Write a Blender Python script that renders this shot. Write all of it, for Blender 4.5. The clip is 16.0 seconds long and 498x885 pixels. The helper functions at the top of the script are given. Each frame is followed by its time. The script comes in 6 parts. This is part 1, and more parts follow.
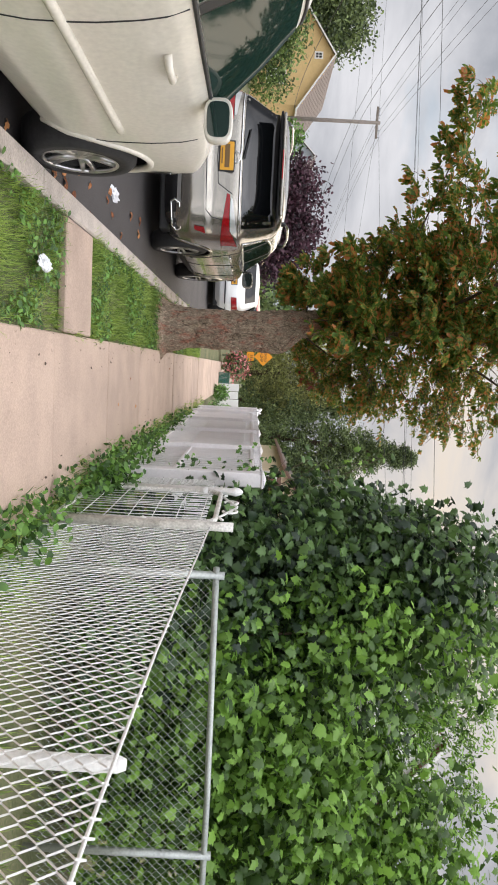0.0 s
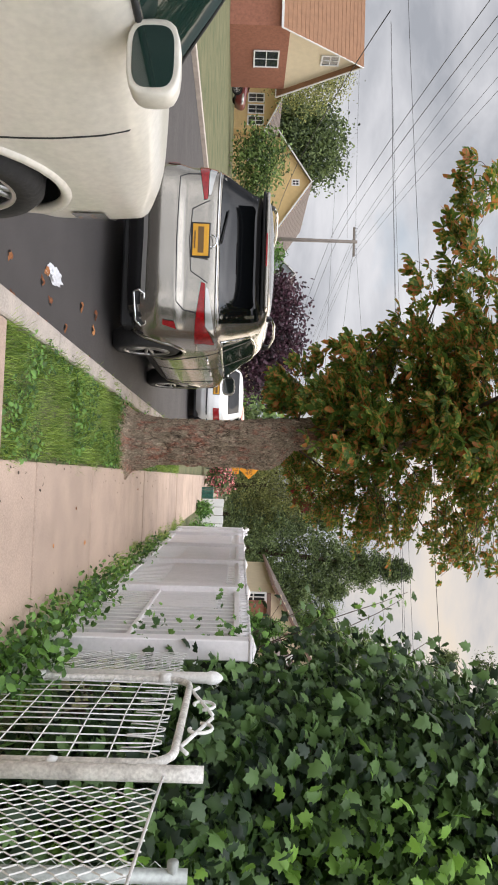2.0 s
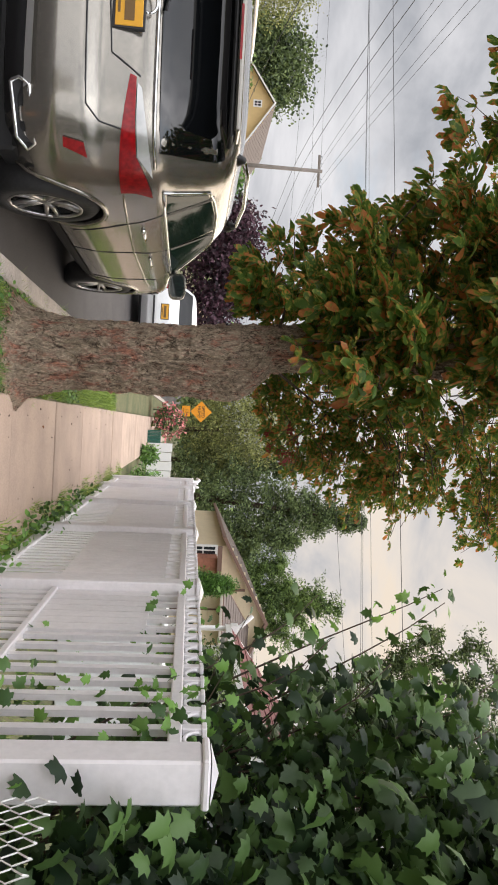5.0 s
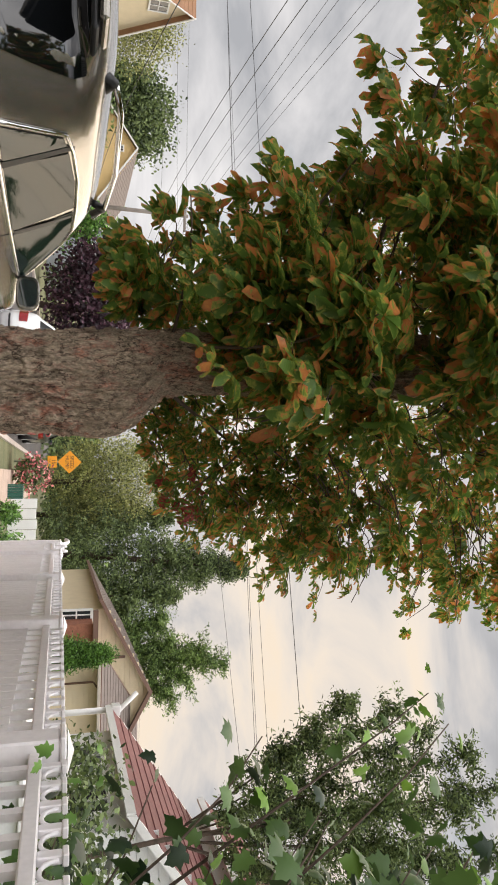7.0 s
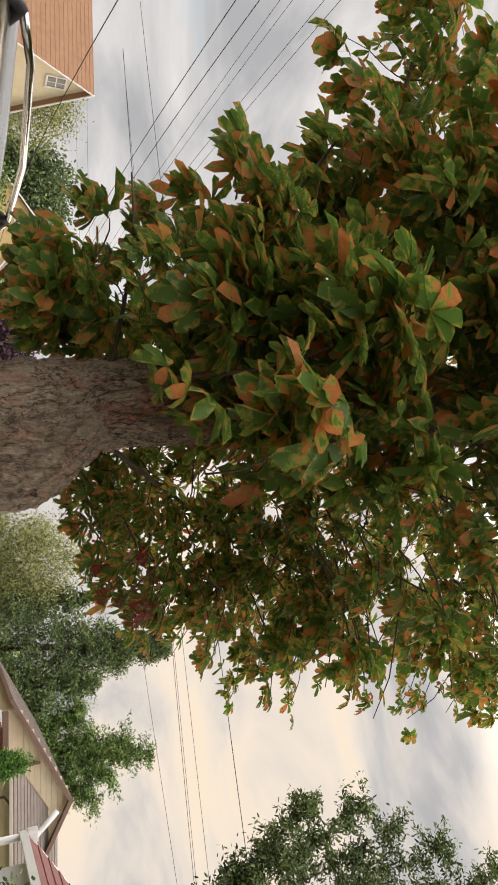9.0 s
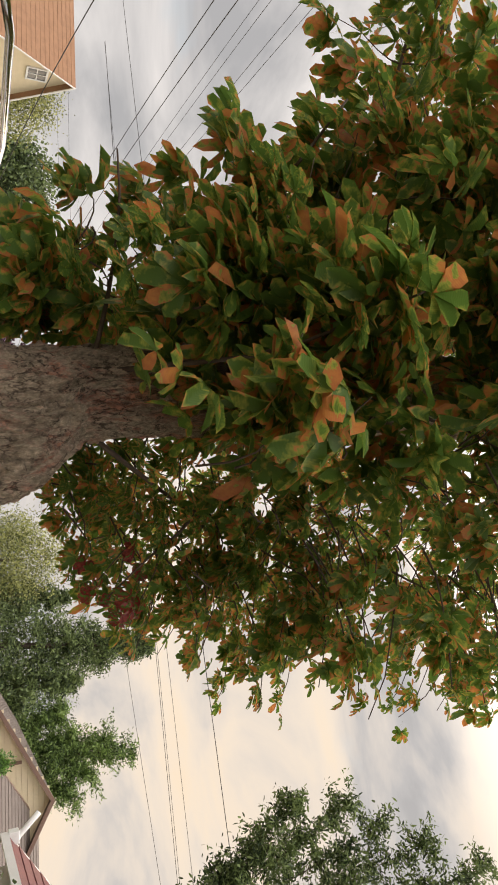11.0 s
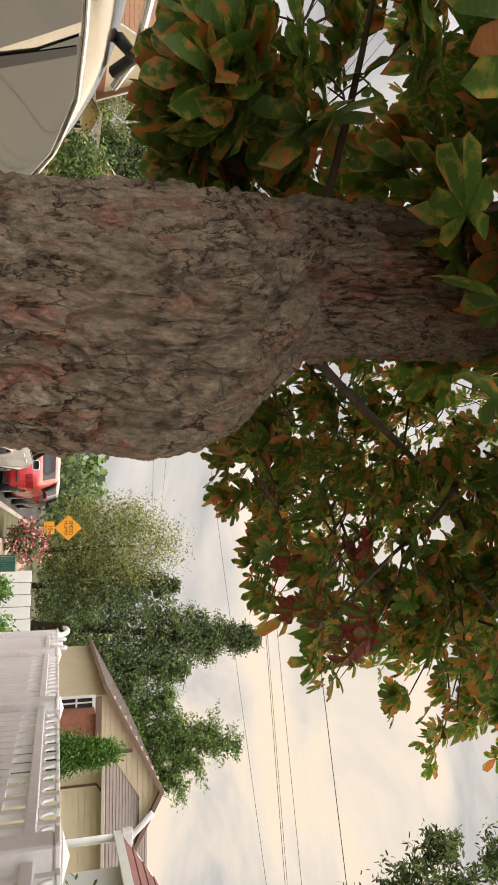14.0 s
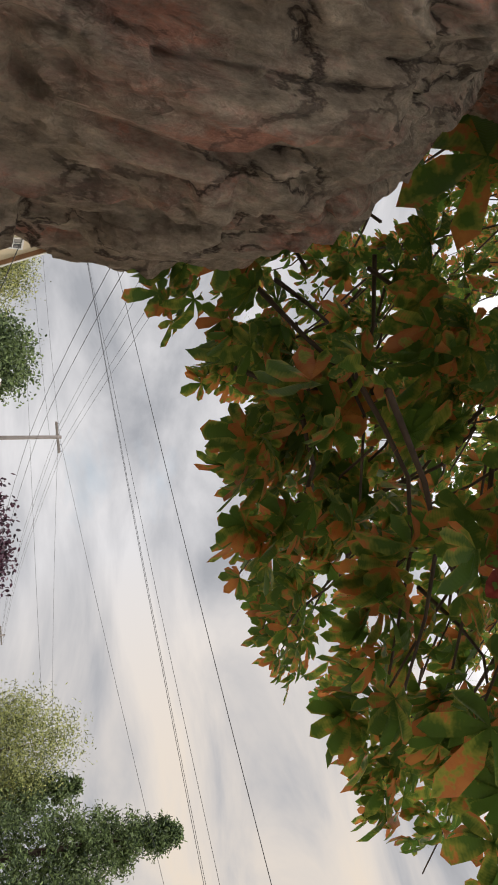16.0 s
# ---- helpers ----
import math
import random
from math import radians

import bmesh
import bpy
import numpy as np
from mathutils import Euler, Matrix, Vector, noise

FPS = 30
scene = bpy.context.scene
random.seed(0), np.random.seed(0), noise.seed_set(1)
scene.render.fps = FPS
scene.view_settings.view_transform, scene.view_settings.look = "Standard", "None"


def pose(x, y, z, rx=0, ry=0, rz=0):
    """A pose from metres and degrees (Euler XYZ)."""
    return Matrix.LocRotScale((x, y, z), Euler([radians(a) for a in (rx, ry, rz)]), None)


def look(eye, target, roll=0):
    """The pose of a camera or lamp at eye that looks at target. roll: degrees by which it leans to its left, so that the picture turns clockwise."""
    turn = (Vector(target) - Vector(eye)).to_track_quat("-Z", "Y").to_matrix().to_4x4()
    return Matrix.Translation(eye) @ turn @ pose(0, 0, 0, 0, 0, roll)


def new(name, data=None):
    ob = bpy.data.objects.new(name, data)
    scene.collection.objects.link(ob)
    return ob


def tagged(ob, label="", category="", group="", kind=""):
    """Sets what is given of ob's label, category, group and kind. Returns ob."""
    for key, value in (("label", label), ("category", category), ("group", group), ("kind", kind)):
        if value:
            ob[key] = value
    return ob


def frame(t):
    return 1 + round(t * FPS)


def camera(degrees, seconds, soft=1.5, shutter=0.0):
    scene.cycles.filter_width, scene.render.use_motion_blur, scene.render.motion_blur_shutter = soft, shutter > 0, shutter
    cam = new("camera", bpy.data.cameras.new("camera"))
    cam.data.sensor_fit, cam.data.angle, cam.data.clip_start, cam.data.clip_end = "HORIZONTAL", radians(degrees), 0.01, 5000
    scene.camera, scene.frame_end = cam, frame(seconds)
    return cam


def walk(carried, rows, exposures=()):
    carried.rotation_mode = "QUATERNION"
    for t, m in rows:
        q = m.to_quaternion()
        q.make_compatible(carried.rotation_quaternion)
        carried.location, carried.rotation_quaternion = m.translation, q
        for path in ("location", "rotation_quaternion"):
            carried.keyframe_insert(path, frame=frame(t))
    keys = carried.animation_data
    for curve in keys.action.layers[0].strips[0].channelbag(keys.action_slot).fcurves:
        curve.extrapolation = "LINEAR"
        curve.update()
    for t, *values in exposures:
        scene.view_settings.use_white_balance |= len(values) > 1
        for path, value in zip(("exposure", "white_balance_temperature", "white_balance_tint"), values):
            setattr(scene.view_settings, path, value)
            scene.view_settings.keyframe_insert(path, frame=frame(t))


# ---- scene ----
cam = camera(40.5, 16.0, 1.8)
PATH = [
    (0, (0.404, 1.081, 1.233), (0.640, 3.198, 1.234), 93.0),
    (0.5, (0.390, 1.459, 1.236), (0.503, 3.586, 1.277), 92.8),
    (1, (0.358, 1.899, 1.243), (0.279, 4.027, 1.296), 92.6),
    (1.5, (0.321, 2.295, 1.252), (0.280, 4.424, 1.309), 91.6),
    (2, (0.310, 2.659, 1.258), (0.196, 4.786, 1.287), 91.9),
    (2.5, (0.285, 3.073, 1.274), (0.332, 5.201, 1.339), 91.8),
    (3, (0.316, 3.500, 1.252), (0.394, 5.627, 1.326), 92.4),
    (3.2, (0.315, 3.627, 1.240), (0.397, 5.754, 1.304), 92.4),
    (5.3, (0.393, 5.368, 1.277), (0.424, 7.485, 1.510), 92.6),
    (5.5, (0.382, 5.527, 1.279), (0.397, 7.640, 1.549), 92.1),
    (6, (0.388, 5.903, 1.307), (0.324, 7.999, 1.683), 91.6),
    (6.5, (0.429, 6.263, 1.347), (0.235, 8.328, 1.832), 92.1),
    (7, (0.409, 6.575, 1.333), (0.298, 8.623, 1.908), 91.4),
    (7.5, (0.423, 6.871, 1.331), (0.272, 8.903, 1.953), 92.3),
    (8, (0.368, 7.203, 1.349), (0.150, 9.223, 1.985), 90.7),
    (8.5, (0.375, 7.422, 1.360), (0.072, 9.387, 2.126), 90.5),
    (10.8, (0.371, 7.694, 1.388), (0.055, 9.594, 2.298), 91.0),
    (11, (0.379, 7.667, 1.380), (0.072, 9.581, 2.265), 90.4),
    (11.5, (0.386, 7.747, 1.371), (0.055, 9.689, 2.181), 90.2),
    (12, (0.365, 7.850, 1.356), (0.032, 9.838, 2.042), 89.6),
    (12.5, (0.332, 8.021, 1.347), (0.088, 10.064, 1.893), 90.0),
    (13, (0.355, 8.271, 1.328), (0.005, 10.323, 1.779), 91.2),
    (13.5, (0.327, 8.529, 1.343), (-0.018, 10.574, 1.823), 90.7),
    (14, (0.378, 8.782, 1.345), (0.075, 10.811, 1.921), 91.4),
    (14.5, (0.414, 9.072, 1.341), (0.086, 11.079, 1.972), 89.9),
    (15, (0.449, 9.362, 1.342), (0.131, 11.337, 2.077), 89.1),
    (15.5, (0.509, 9.656, 1.358), (-0.052, 11.532, 2.197), 89.8),
    (16, (0.494, 9.897, 1.365), (-0.247, 11.669, 2.288), 89.0),
]
walk(cam, [(t, look(eye, target, roll)) for t, eye, target, roll in PATH],
     [(0, 0.12, 6700, 11), (3, 0.12, 6700, 11), (8, 0.26, 7200, 11), (12, 0.24, 7500, 12), (14.5, 0.32, 7500, 11), (16, 0.06, 6900, 11)])

# ---- world and light: bright overcast evening, warm towards the low sun ----
world = bpy.data.worlds.new("sky")
scene.world = world
world.use_nodes = True
wt = world.node_tree
wt.nodes.clear()


def wn(kind, **kw):
    n = wt.nodes.new(kind)
    for k, v in kw.items():
        n.inputs[k].default_value = v
    return n


sky = wt.nodes.new("ShaderNodeTexSky")
sky.sky_type, sky.sun_disc = "NISHITA", False
sky.sun_elevation, sky.sun_rotation = radians(14), radians(30)
skydim = wn("ShaderNodeMix")
skydim.data_type = "RGBA"
skydim.blend_type = "MULTIPLY"
skydim.inputs[0].default_value = 1.0
skydim.inputs[7].default_value = (0.03, 0.03, 0.03, 1)
wt.links.new(sky.outputs[0], skydim.inputs[6])
co = wt.nodes.new("ShaderNodeTexCoord")
sep = wt.nodes.new("ShaderNodeSeparateXYZ")
wt.links.new(co.outputs["Generated"], sep.inputs[0])
stretch = wt.nodes.new("ShaderNodeMapping")
stretch.inputs["Scale"].default_value = (1.0, 1.0, 2.6)
wt.links.new(co.outputs["Generated"], stretch.inputs[0])
cl = wn("ShaderNodeTexNoise", Scale=2.3, Detail=7.0, Roughness=0.55, Distortion=0.5)
wt.links.new(stretch.outputs[0], cl.inputs["Vector"])
ramp = wt.nodes.new("ShaderNodeValToRGB")
ramp.color_ramp.elements[0].position, ramp.color_ramp.elements[0].color = 0.38, (0.42, 0.45, 0.51, 1)
ramp.color_ramp.elements[1].position, ramp.color_ramp.elements[1].color = 0.62, (0.84, 0.86, 0.92, 1)
wt.links.new(cl.outputs[0], ramp.inputs[0])
# warm, sunlit cloud ahead and to the east of the pavement
dot = wt.nodes.new("ShaderNodeVectorMath")
dot.operation = "DOT_PRODUCT"
dot.inputs[1].default_value = Vector((0.42, 0.85, 0.24)).normalized()
wt.links.new(co.outputs["Generated"], dot.inputs[0])
warm = wt.nodes.new("ShaderNodeMapRange")
warm.inputs[1].default_value, warm.inputs[2].default_value, warm.inputs[4].default_value = 0.78, 0.99, 0.95
wt.links.new(dot.outputs["Value"], warm.inputs[0])
wmix = wn("ShaderNodeMix")
wmix.data_type = "RGBA"
wmix.inputs[7].default_value = (0.90, 0.79, 0.66, 1)
wcloud = wt.nodes.new("ShaderNodeMapRange")
wcloud.inputs[1].default_value, wcloud.inputs[2].default_value, wcloud.inputs[3].default_value = 0.42, 0.62, 0.08
wt.links.new(cl.outputs[0], wcloud.inputs[0])
wmul = wt.nodes.new("ShaderNodeMath")
wmul.operation = "MULTIPLY"
wt.links.new(warm.outputs[0], wmul.inputs[0])
wt.links.new(wcloud.outputs[0], wmul.inputs[1])
wt.links.new(wmul.outputs[0], wmix.inputs[0])
wt.links.new(ramp.outputs[0], wmix.inputs[6])
# thin gaps of blue between the clouds
gap = wn("ShaderNodeTexNoise", Scale=1.7, Detail=5.0, Roughness=0.6)
gmap = wt.nodes.new("ShaderNodeMapping")
gmap.inputs["Location"].default_value = (3.1, 1.7, 0.4)
gmap.inputs["Scale"].default_value = (1.0, 1.0, 2.2)
wt.links.new(co.outputs["Generated"], gmap.inputs[0])
wt.links.new(gmap.outputs[0], gap.inputs["Vector"])
gr = wt.nodes.new("ShaderNodeMapRange")
gr.inputs[1].default_value, gr.inputs[2].default_value, gr.inputs[4].default_value = 0.60, 0.70, 0.6
wt.links.new(gap.outputs[0], gr.inputs[0])
smix = wn("ShaderNodeMix")
smix.data_type = "RGBA"
blue = wt.nodes.new("ShaderNodeMix")
blue.data_type = "RGBA"
blue.blend_type = "ADD"
blue.inputs[0].default_value = 1.0
blue.inputs[6].default_value = (0.40, 0.53, 0.66, 1)
wt.links.new(skydim.outputs[2], blue.inputs[7])
wt.links.new(gr.outputs[0], smix.inputs[0])
wt.links.new(wmix.outputs[2], smix.inputs[6])
wt.links.new(blue.outputs[2], smix.inputs[7])
# an overcast sky is brighter overhead than at the horizon
zen = wt.nodes.new("ShaderNodeMapRange")
zen.inputs[1].default_value, zen.inputs[2].default_value, zen.inputs[3].default_value, zen.inputs[4].default_value = 0.60, 1.0, 0.87, 3.4
wt.links.new(sep.outputs[2], zen.inputs[0])
bg = wn("ShaderNodeBackground", Strength=1.0)
# sky behind the start, never seen, brightened to light faces turned that way
south = wt.nodes.new("ShaderNodeMapRange")
south.inputs[1].default_value, south.inputs[2].default_value, south.inputs[3].default_value, south.inputs[4].default_value = -0.05, -0.8, 1.0, 2.9
wt.links.new(sep.outputs[1], south.inputs[0])
both = wt.nodes.new("ShaderNodeMath")
both.operation = "MULTIPLY"
wt.links.new(zen.outputs[0], both.inputs[0])
wt.links.new(south.outputs[0], both.inputs[1])
wt.links.new(both.outputs[0], bg.inputs[1])
wt.links.new(smix.outputs[2], bg.inputs[0])
wo = wt.nodes.new("ShaderNodeOutputWorld")
wt.links.new(bg.outputs[0], wo.inputs[0])

sun = new("sun", bpy.data.lights.new("sun", "SUN"))
sun.data.energy, sun.data.angle, sun.data.color = 2.0, radians(75), (1.0, 0.86, 0.68)
sun.matrix_world = look((0, 0, 30), (-0.42 * 30, -0.80 * 30, 30 - 14), 0)

# ---- materials ----


def material(name, base, rough=0.6, metal=0.0, vary=0.25, scale=6.0, grain=60.0, bump=0.15, tint=None, spec=0.5, coat=0.0, island=0.0, objrand=0.0, transmit=0.0, stretchz=1.0):
    """A principled surface with large stains, fine grain and relief."""
    m = bpy.data.materials.new(name)
    m.use_nodes = True
    nt = m.node_tree
    p = nt.nodes["Principled BSDF"]
    p.inputs["Roughness"].default_value = rough
    p.inputs["Metallic"].default_value = metal
    p.inputs["Specular IOR Level"].default_value = spec
    p.inputs["Coat Weight"].default_value = coat
    p.inputs["Coat Roughness"].default_value = 0.08
    tc = nt.nodes.new("ShaderNodeTexCoord")
    mp = nt.nodes.new("ShaderNodeMapping")
    mp.inputs["Scale"].default_value = (1, 1, stretchz)
    nt.links.new(tc.outputs["Object"], mp.inputs[0])
    a = nt.nodes.new("ShaderNodeTexNoise")
    a.inputs["Scale"].default_value, a.inputs["Detail"].default_value = scale, 5
    b = nt.nodes.new("ShaderNodeTexNoise")
    b.inputs["Scale"].default_value, b.inputs["Detail"].default_value = grain, 3
    nt.links.new(mp.outputs[0], a.inputs["Vector"])
    nt.links.new(mp.outputs[0], b.inputs["Vector"])
    add = nt.nodes.new("ShaderNodeMath")
    add.operation = "ADD"
    nt.links.new(a.outputs[0], add.inputs[0])
    nt.links.new(b.outputs[0], add.inputs[1])
    last = add.outputs[0]
    for amount, src in ((island, "isl"), (objrand, "obj")):
        if amount:
            n = nt.nodes.new("ShaderNodeNewGeometry" if src == "isl" else "ShaderNodeObjectInfo")
            out = n.outputs["Random Per Island"] if src == "isl" else n.outputs["Random"]
            ma = nt.nodes.new("ShaderNodeMath")
            ma.operation = "MULTIPLY_ADD"
            ma.inputs[1].default_value = amount
            nt.links.new(out, ma.inputs[0])
            nt.links.new(last, ma.inputs[2])
            sub = nt.nodes.new("ShaderNodeMath")
            sub.operation = "SUBTRACT"
            sub.inputs[1].default_value = amount / 2
            nt.links.new(ma.outputs[0], sub.inputs[0])
            last = sub.outputs[0]
    r = nt.nodes.new("ShaderNodeValToRGB")
    lo = [c * (1 - vary) for c in base]
    hi = [min(1, c * (1 + vary)) for c in (tint or base)]
    r.color_ramp.elements[0].position, r.color_ramp.elements[0].color = 0.35, (*lo, 1)
    r.color_ramp.elements[1].position, r.color_ramp.elements[1].color = 0.65, (*hi, 1)
    half = nt.nodes.new("ShaderNodeMath")
    half.operation = "MULTIPLY"
    half.inputs[1].default_value = 0.5
    nt.links.new(last, half.inputs[0])
    nt.links.new(half.outputs[0], r.inputs[0])
    nt.links.new(r.outputs[0], p.inputs["Base Color"])
    if bump:
        bm_ = nt.nodes.new("ShaderNodeBump")
        bm_.inputs["Strength"].default_value = bump
        bm_.inputs["Distance"].default_value = 0.01
        nt.links.new(add.outputs[0], bm_.inputs["Height"])
        nt.links.new(bm_.outputs[0], p.inputs["Normal"])
    if transmit:
        t = nt.nodes.new("ShaderNodeBsdfTranslucent")
        nt.links.new(r.outputs[0], t.inputs[0])
        mx = nt.nodes.new("ShaderNodeMixShader")
        mx.inputs[0].default_value = transmit
        nt.links.new(p.outputs[0], mx.inputs[1])
        nt.links.new(t.outputs[0], mx.inputs[2])
        nt.links.new(mx.outputs[0], nt.nodes["Material Output"].inputs[0])
    return m


M_SLAB = material("concrete_pavement", (0.44, 0.325, 0.255), 0.85, vary=0.20, scale=2.2, grain=90, bump=0.25, objrand=0.35)
M_KERB = material("kerb_stone", (0.44, 0.38, 0.33), 0.85, vary=0.25, scale=5, grain=80, bump=0.3)
M_ROAD = material("asphalt", (0.055, 0.048, 0.046), 0.8, vary=0.3, scale=1.5, grain=160, bump=0.4)
M_SOIL = material("lawn_soil", (0.085, 0.115, 0.035), 0.95, vary=0.4, scale=1.2, grain=40, bump=0.5, tint=(0.13, 0.12, 0.06))
M_GRASS = material("grass", (0.15, 0.27, 0.045), 0.55, vary=0.3, scale=1.5, grain=9, bump=0, tint=(0.30, 0.40, 0.085), island=1.0, transmit=0.35)
M_WHITEPVC = material("white_vinyl", (0.74, 0.71, 0.72), 0.45, vary=0.07, scale=3, grain=40, bump=0.04, objrand=0.2)
M_GALV = material("white_painted_steel", (0.70, 0.69, 0.67), 0.5, vary=0.14, scale=9, grain=70, bump=0.15)
M_RUSTY = material("worn_painted_steel", (0.55, 0.52, 0.48), 0.55, vary=0.3, scale=14, grain=70, bump=0.3, tint=(0.62, 0.60, 0.56))
M_BARE = material("galvanised_wire", (0.36, 0.38, 0.36), 0.5, metal=0.6, vary=0.2, scale=9, grain=70, bump=0.1)
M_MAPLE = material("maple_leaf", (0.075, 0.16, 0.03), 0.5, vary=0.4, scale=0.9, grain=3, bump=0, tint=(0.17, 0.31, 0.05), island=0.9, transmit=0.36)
# shade put into the colour: a darker copy of the maple leaf
M_MAPLE_SHADED = material("shaded_maple_leaf", (0.022, 0.055, 0.022), 0.5, vary=0.4, scale=0.9, grain=3, bump=0, tint=(0.075, 0.14, 0.036), island=0.9, transmit=0.22)
M_WEED = material("weed_leaf", (0.06, 0.15, 0.03), 0.5, vary=0.4, scale=2, grain=6, bump=0, tint=(0.13, 0.26, 0.05), island=0.9, transmit=0.3)
M_DARKTREE = material("dark_foliage", (0.055, 0.092, 0.034), 0.6, vary=0.4, scale=0.6, grain=3, bump=0, tint=(0.14, 0.185, 0.065), island=0.9, transmit=0.25)
M_MIDTREE = material("green_foliage", (0.075, 0.135, 0.04), 0.6, vary=0.4, scale=0.6, grain=3, bump=0, tint=(0.18, 0.26, 0.075), island=0.9, transmit=0.3)
M_OLIVE = material("olive_foliage", (0.17, 0.195, 0.068), 0.6, vary=0.35, scale=0.6, grain=3, bump=0, tint=(0.33, 0.34, 0.115), island=0.9, transmit=0.3)
M_PURPLE = material("purple_foliage", (0.028, 0.013, 0.02), 0.6, vary=0.4, scale=0.6, grain=3, bump=0, tint=(0.075, 0.03, 0.045), island=0.9, transmit=0.2)
M_PINK = material("pink_blossom", (0.62, 0.13, 0.16), 0.6, vary=0.35, scale=2, grain=6, bump=0, tint=(0.8, 0.3, 0.3), island=0.9, transmit=0.3)
M_TWIG = material("brown_twig", (0.075, 0.05, 0.035), 0.85, vary=0.3, scale=10, grain=60, bump=0.3)
M_DRYLEAF = material("dry_leaf", (0.33, 0.10, 0.035), 0.7, vary=0.4, scale=4, grain=30, bump=0.1, tint=(0.45, 0.2, 0.07), objrand=0.8, transmit=0.2)


def bark_material():
    """Plated bark: grey-brown scales with dark cracks, red-brown where plates have come off."""
    m = bpy.data.materials.new("bark")
    m.use_nodes = True
    nt = m.node_tree
    p = nt.nodes["Principled BSDF"]
    p.inputs["Roughness"].default_value = 0.9
    p.inputs["Specular IOR Level"].default_value = 0.25
    tc = nt.nodes.new("ShaderNodeTexCoord")
    mp = nt.nodes.new("ShaderNodeMapping")
    mp.inputs["Scale"].default_value = (1, 1, 0.46)
    nt.links.new(tc.outputs["Object"], mp.inputs[0])
    warp = nt.nodes.new("ShaderNodeTexNoise")
    warp.inputs["Scale"].default_value, warp.inputs["Detail"].default_value = 26, 8
    warp.inputs["Roughness"].default_value = 0.62
    nt.links.new(mp.outputs[0], warp.inputs["Vector"])
    wadd = nt.nodes.new("ShaderNodeMix")
    wadd.data_type = "VECTOR"
    wadd.inputs[0].default_value = 0.07
    nt.links.new(mp.outputs[0], wadd.inputs[4])
    nt.links.new(warp.outputs["Color"], wadd.inputs[5])
    v = nt.nodes.new("ShaderNodeTexVoronoi")
    v.feature = "DISTANCE_TO_EDGE"
    v.inputs["Scale"].default_value = 25
    nt.links.new(wadd.outputs[1], v.inputs["Vector"])
    crack = nt.nodes.new("ShaderNodeMapRange")
    crack.inputs[2].default_value = 0.06
    nt.links.new(v.outputs["Distance"], crack.inputs[0])
    big = nt.nodes.new("ShaderNodeTexNoise")
    big.inputs["Scale"].default_value, big.inputs["Detail"].default_value = 10, 11
    big.inputs["Roughness"].default_value = 0.74
    nt.links.new(mp.outputs[0], big.inputs["Vector"])
    r = nt.nodes.new("ShaderNodeValToRGB")
    e = r.color_ramp.elements
    e[0].position, e[0].color = 0.34, (0.28, 0.18, 0.13, 1)
    e[1].position, e[1].color = 0.60, (0.60, 0.29, 0.20, 1)
    for pos, c in ((0.40, (0.43, 0.325, 0.235, 1)), (0.48, (0.58, 0.46, 0.335, 1)), (0.55, (0.53, 0.35, 0.26, 1))):
        n = e.new(pos)
        n.color = c
    nt.links.new(big.outputs[0], r.inputs[0])
    fine = nt.nodes.new("ShaderNodeTexNoise")
    fine.inputs["Scale"].default_value, fine.inputs["Detail"].default_value = 70, 10
    fine.inputs["Roughness"].default_value = 0.72
    nt.links.new(mp.outputs[0], fine.inputs["Vector"])
    fr = nt.nodes.new("ShaderNodeMapRange")
    fr.inputs[1].default_value, fr.inputs[2].default_value, fr.inputs[3].default_value, fr.inputs[4].default_value = 0.32, 0.68, 0.45, 1.5
    nt.links.new(fine.outputs[0], fr.inputs[0])
    mul = nt.nodes.new("ShaderNodeMix")
    mul.data_type, mul.blend_type = "RGBA", "MULTIPLY"
    mul.inputs[0].default_value = 1
    nt.links.new(r.outputs[0], mul.inputs[6])
    nt.links.new(fr.outputs[0], mul.inputs[7])
    cm = nt.nodes.new("ShaderNodeMix")
    cm.data_type = "RGBA"
    cm.inputs[6].default_value = (0.09, 0.06, 0.045, 1)
    brk = nt.nodes.new("ShaderNodeTexNoise")
    brk.inputs["Scale"].default_value, brk.inputs["Detail"].default_value = 11, 6
    nt.links.new(tc.outputs["Object"], brk.inputs["Vector"])
    bmr = nt.nodes.new("ShaderNodeMapRange")
    bmr.inputs[1].default_value, bmr.inputs[2].default_value, bmr.inputs[3].default_value, bmr.inputs[4].default_value = 0.40, 0.60, 1.0, 0.0
    nt.links.new(brk.outputs[0], bmr.inputs[0])
    cmax = nt.nodes.new("ShaderNodeMath")
    cmax.operation = "MAXIMUM"
    nt.links.new(crack.outputs[0], cmax.inputs[0])
    nt.links.new(bmr.outputs[0], cmax.inputs[1])
    nt.links.new(cmax.outputs[0], cm.inputs[0])
    nt.links.new(mul.outputs[2], cm.inputs[7])
    nt.links.new(cm.outputs[2], p.inputs["Base Color"])
    hsum = nt.nodes.new("ShaderNodeMath")
    hsum.operation = "MULTIPLY_ADD"
    hsum.inputs[1].default_value = 2.4
    nt.links.new(fine.outputs[0], hsum.inputs[0])
    nt.links.new(cmax.outputs[0], hsum.inputs[2])
    b = nt.nodes.new("ShaderNodeBump")
    b.inputs["Strength"].default_value, b.inputs["Distance"].default_value = 1.0, 0.022
    nt.links.new(hsum.outputs[0], b.inputs["Height"])
    nt.links.new(b.outputs[0], p.inputs["Normal"])
    return m


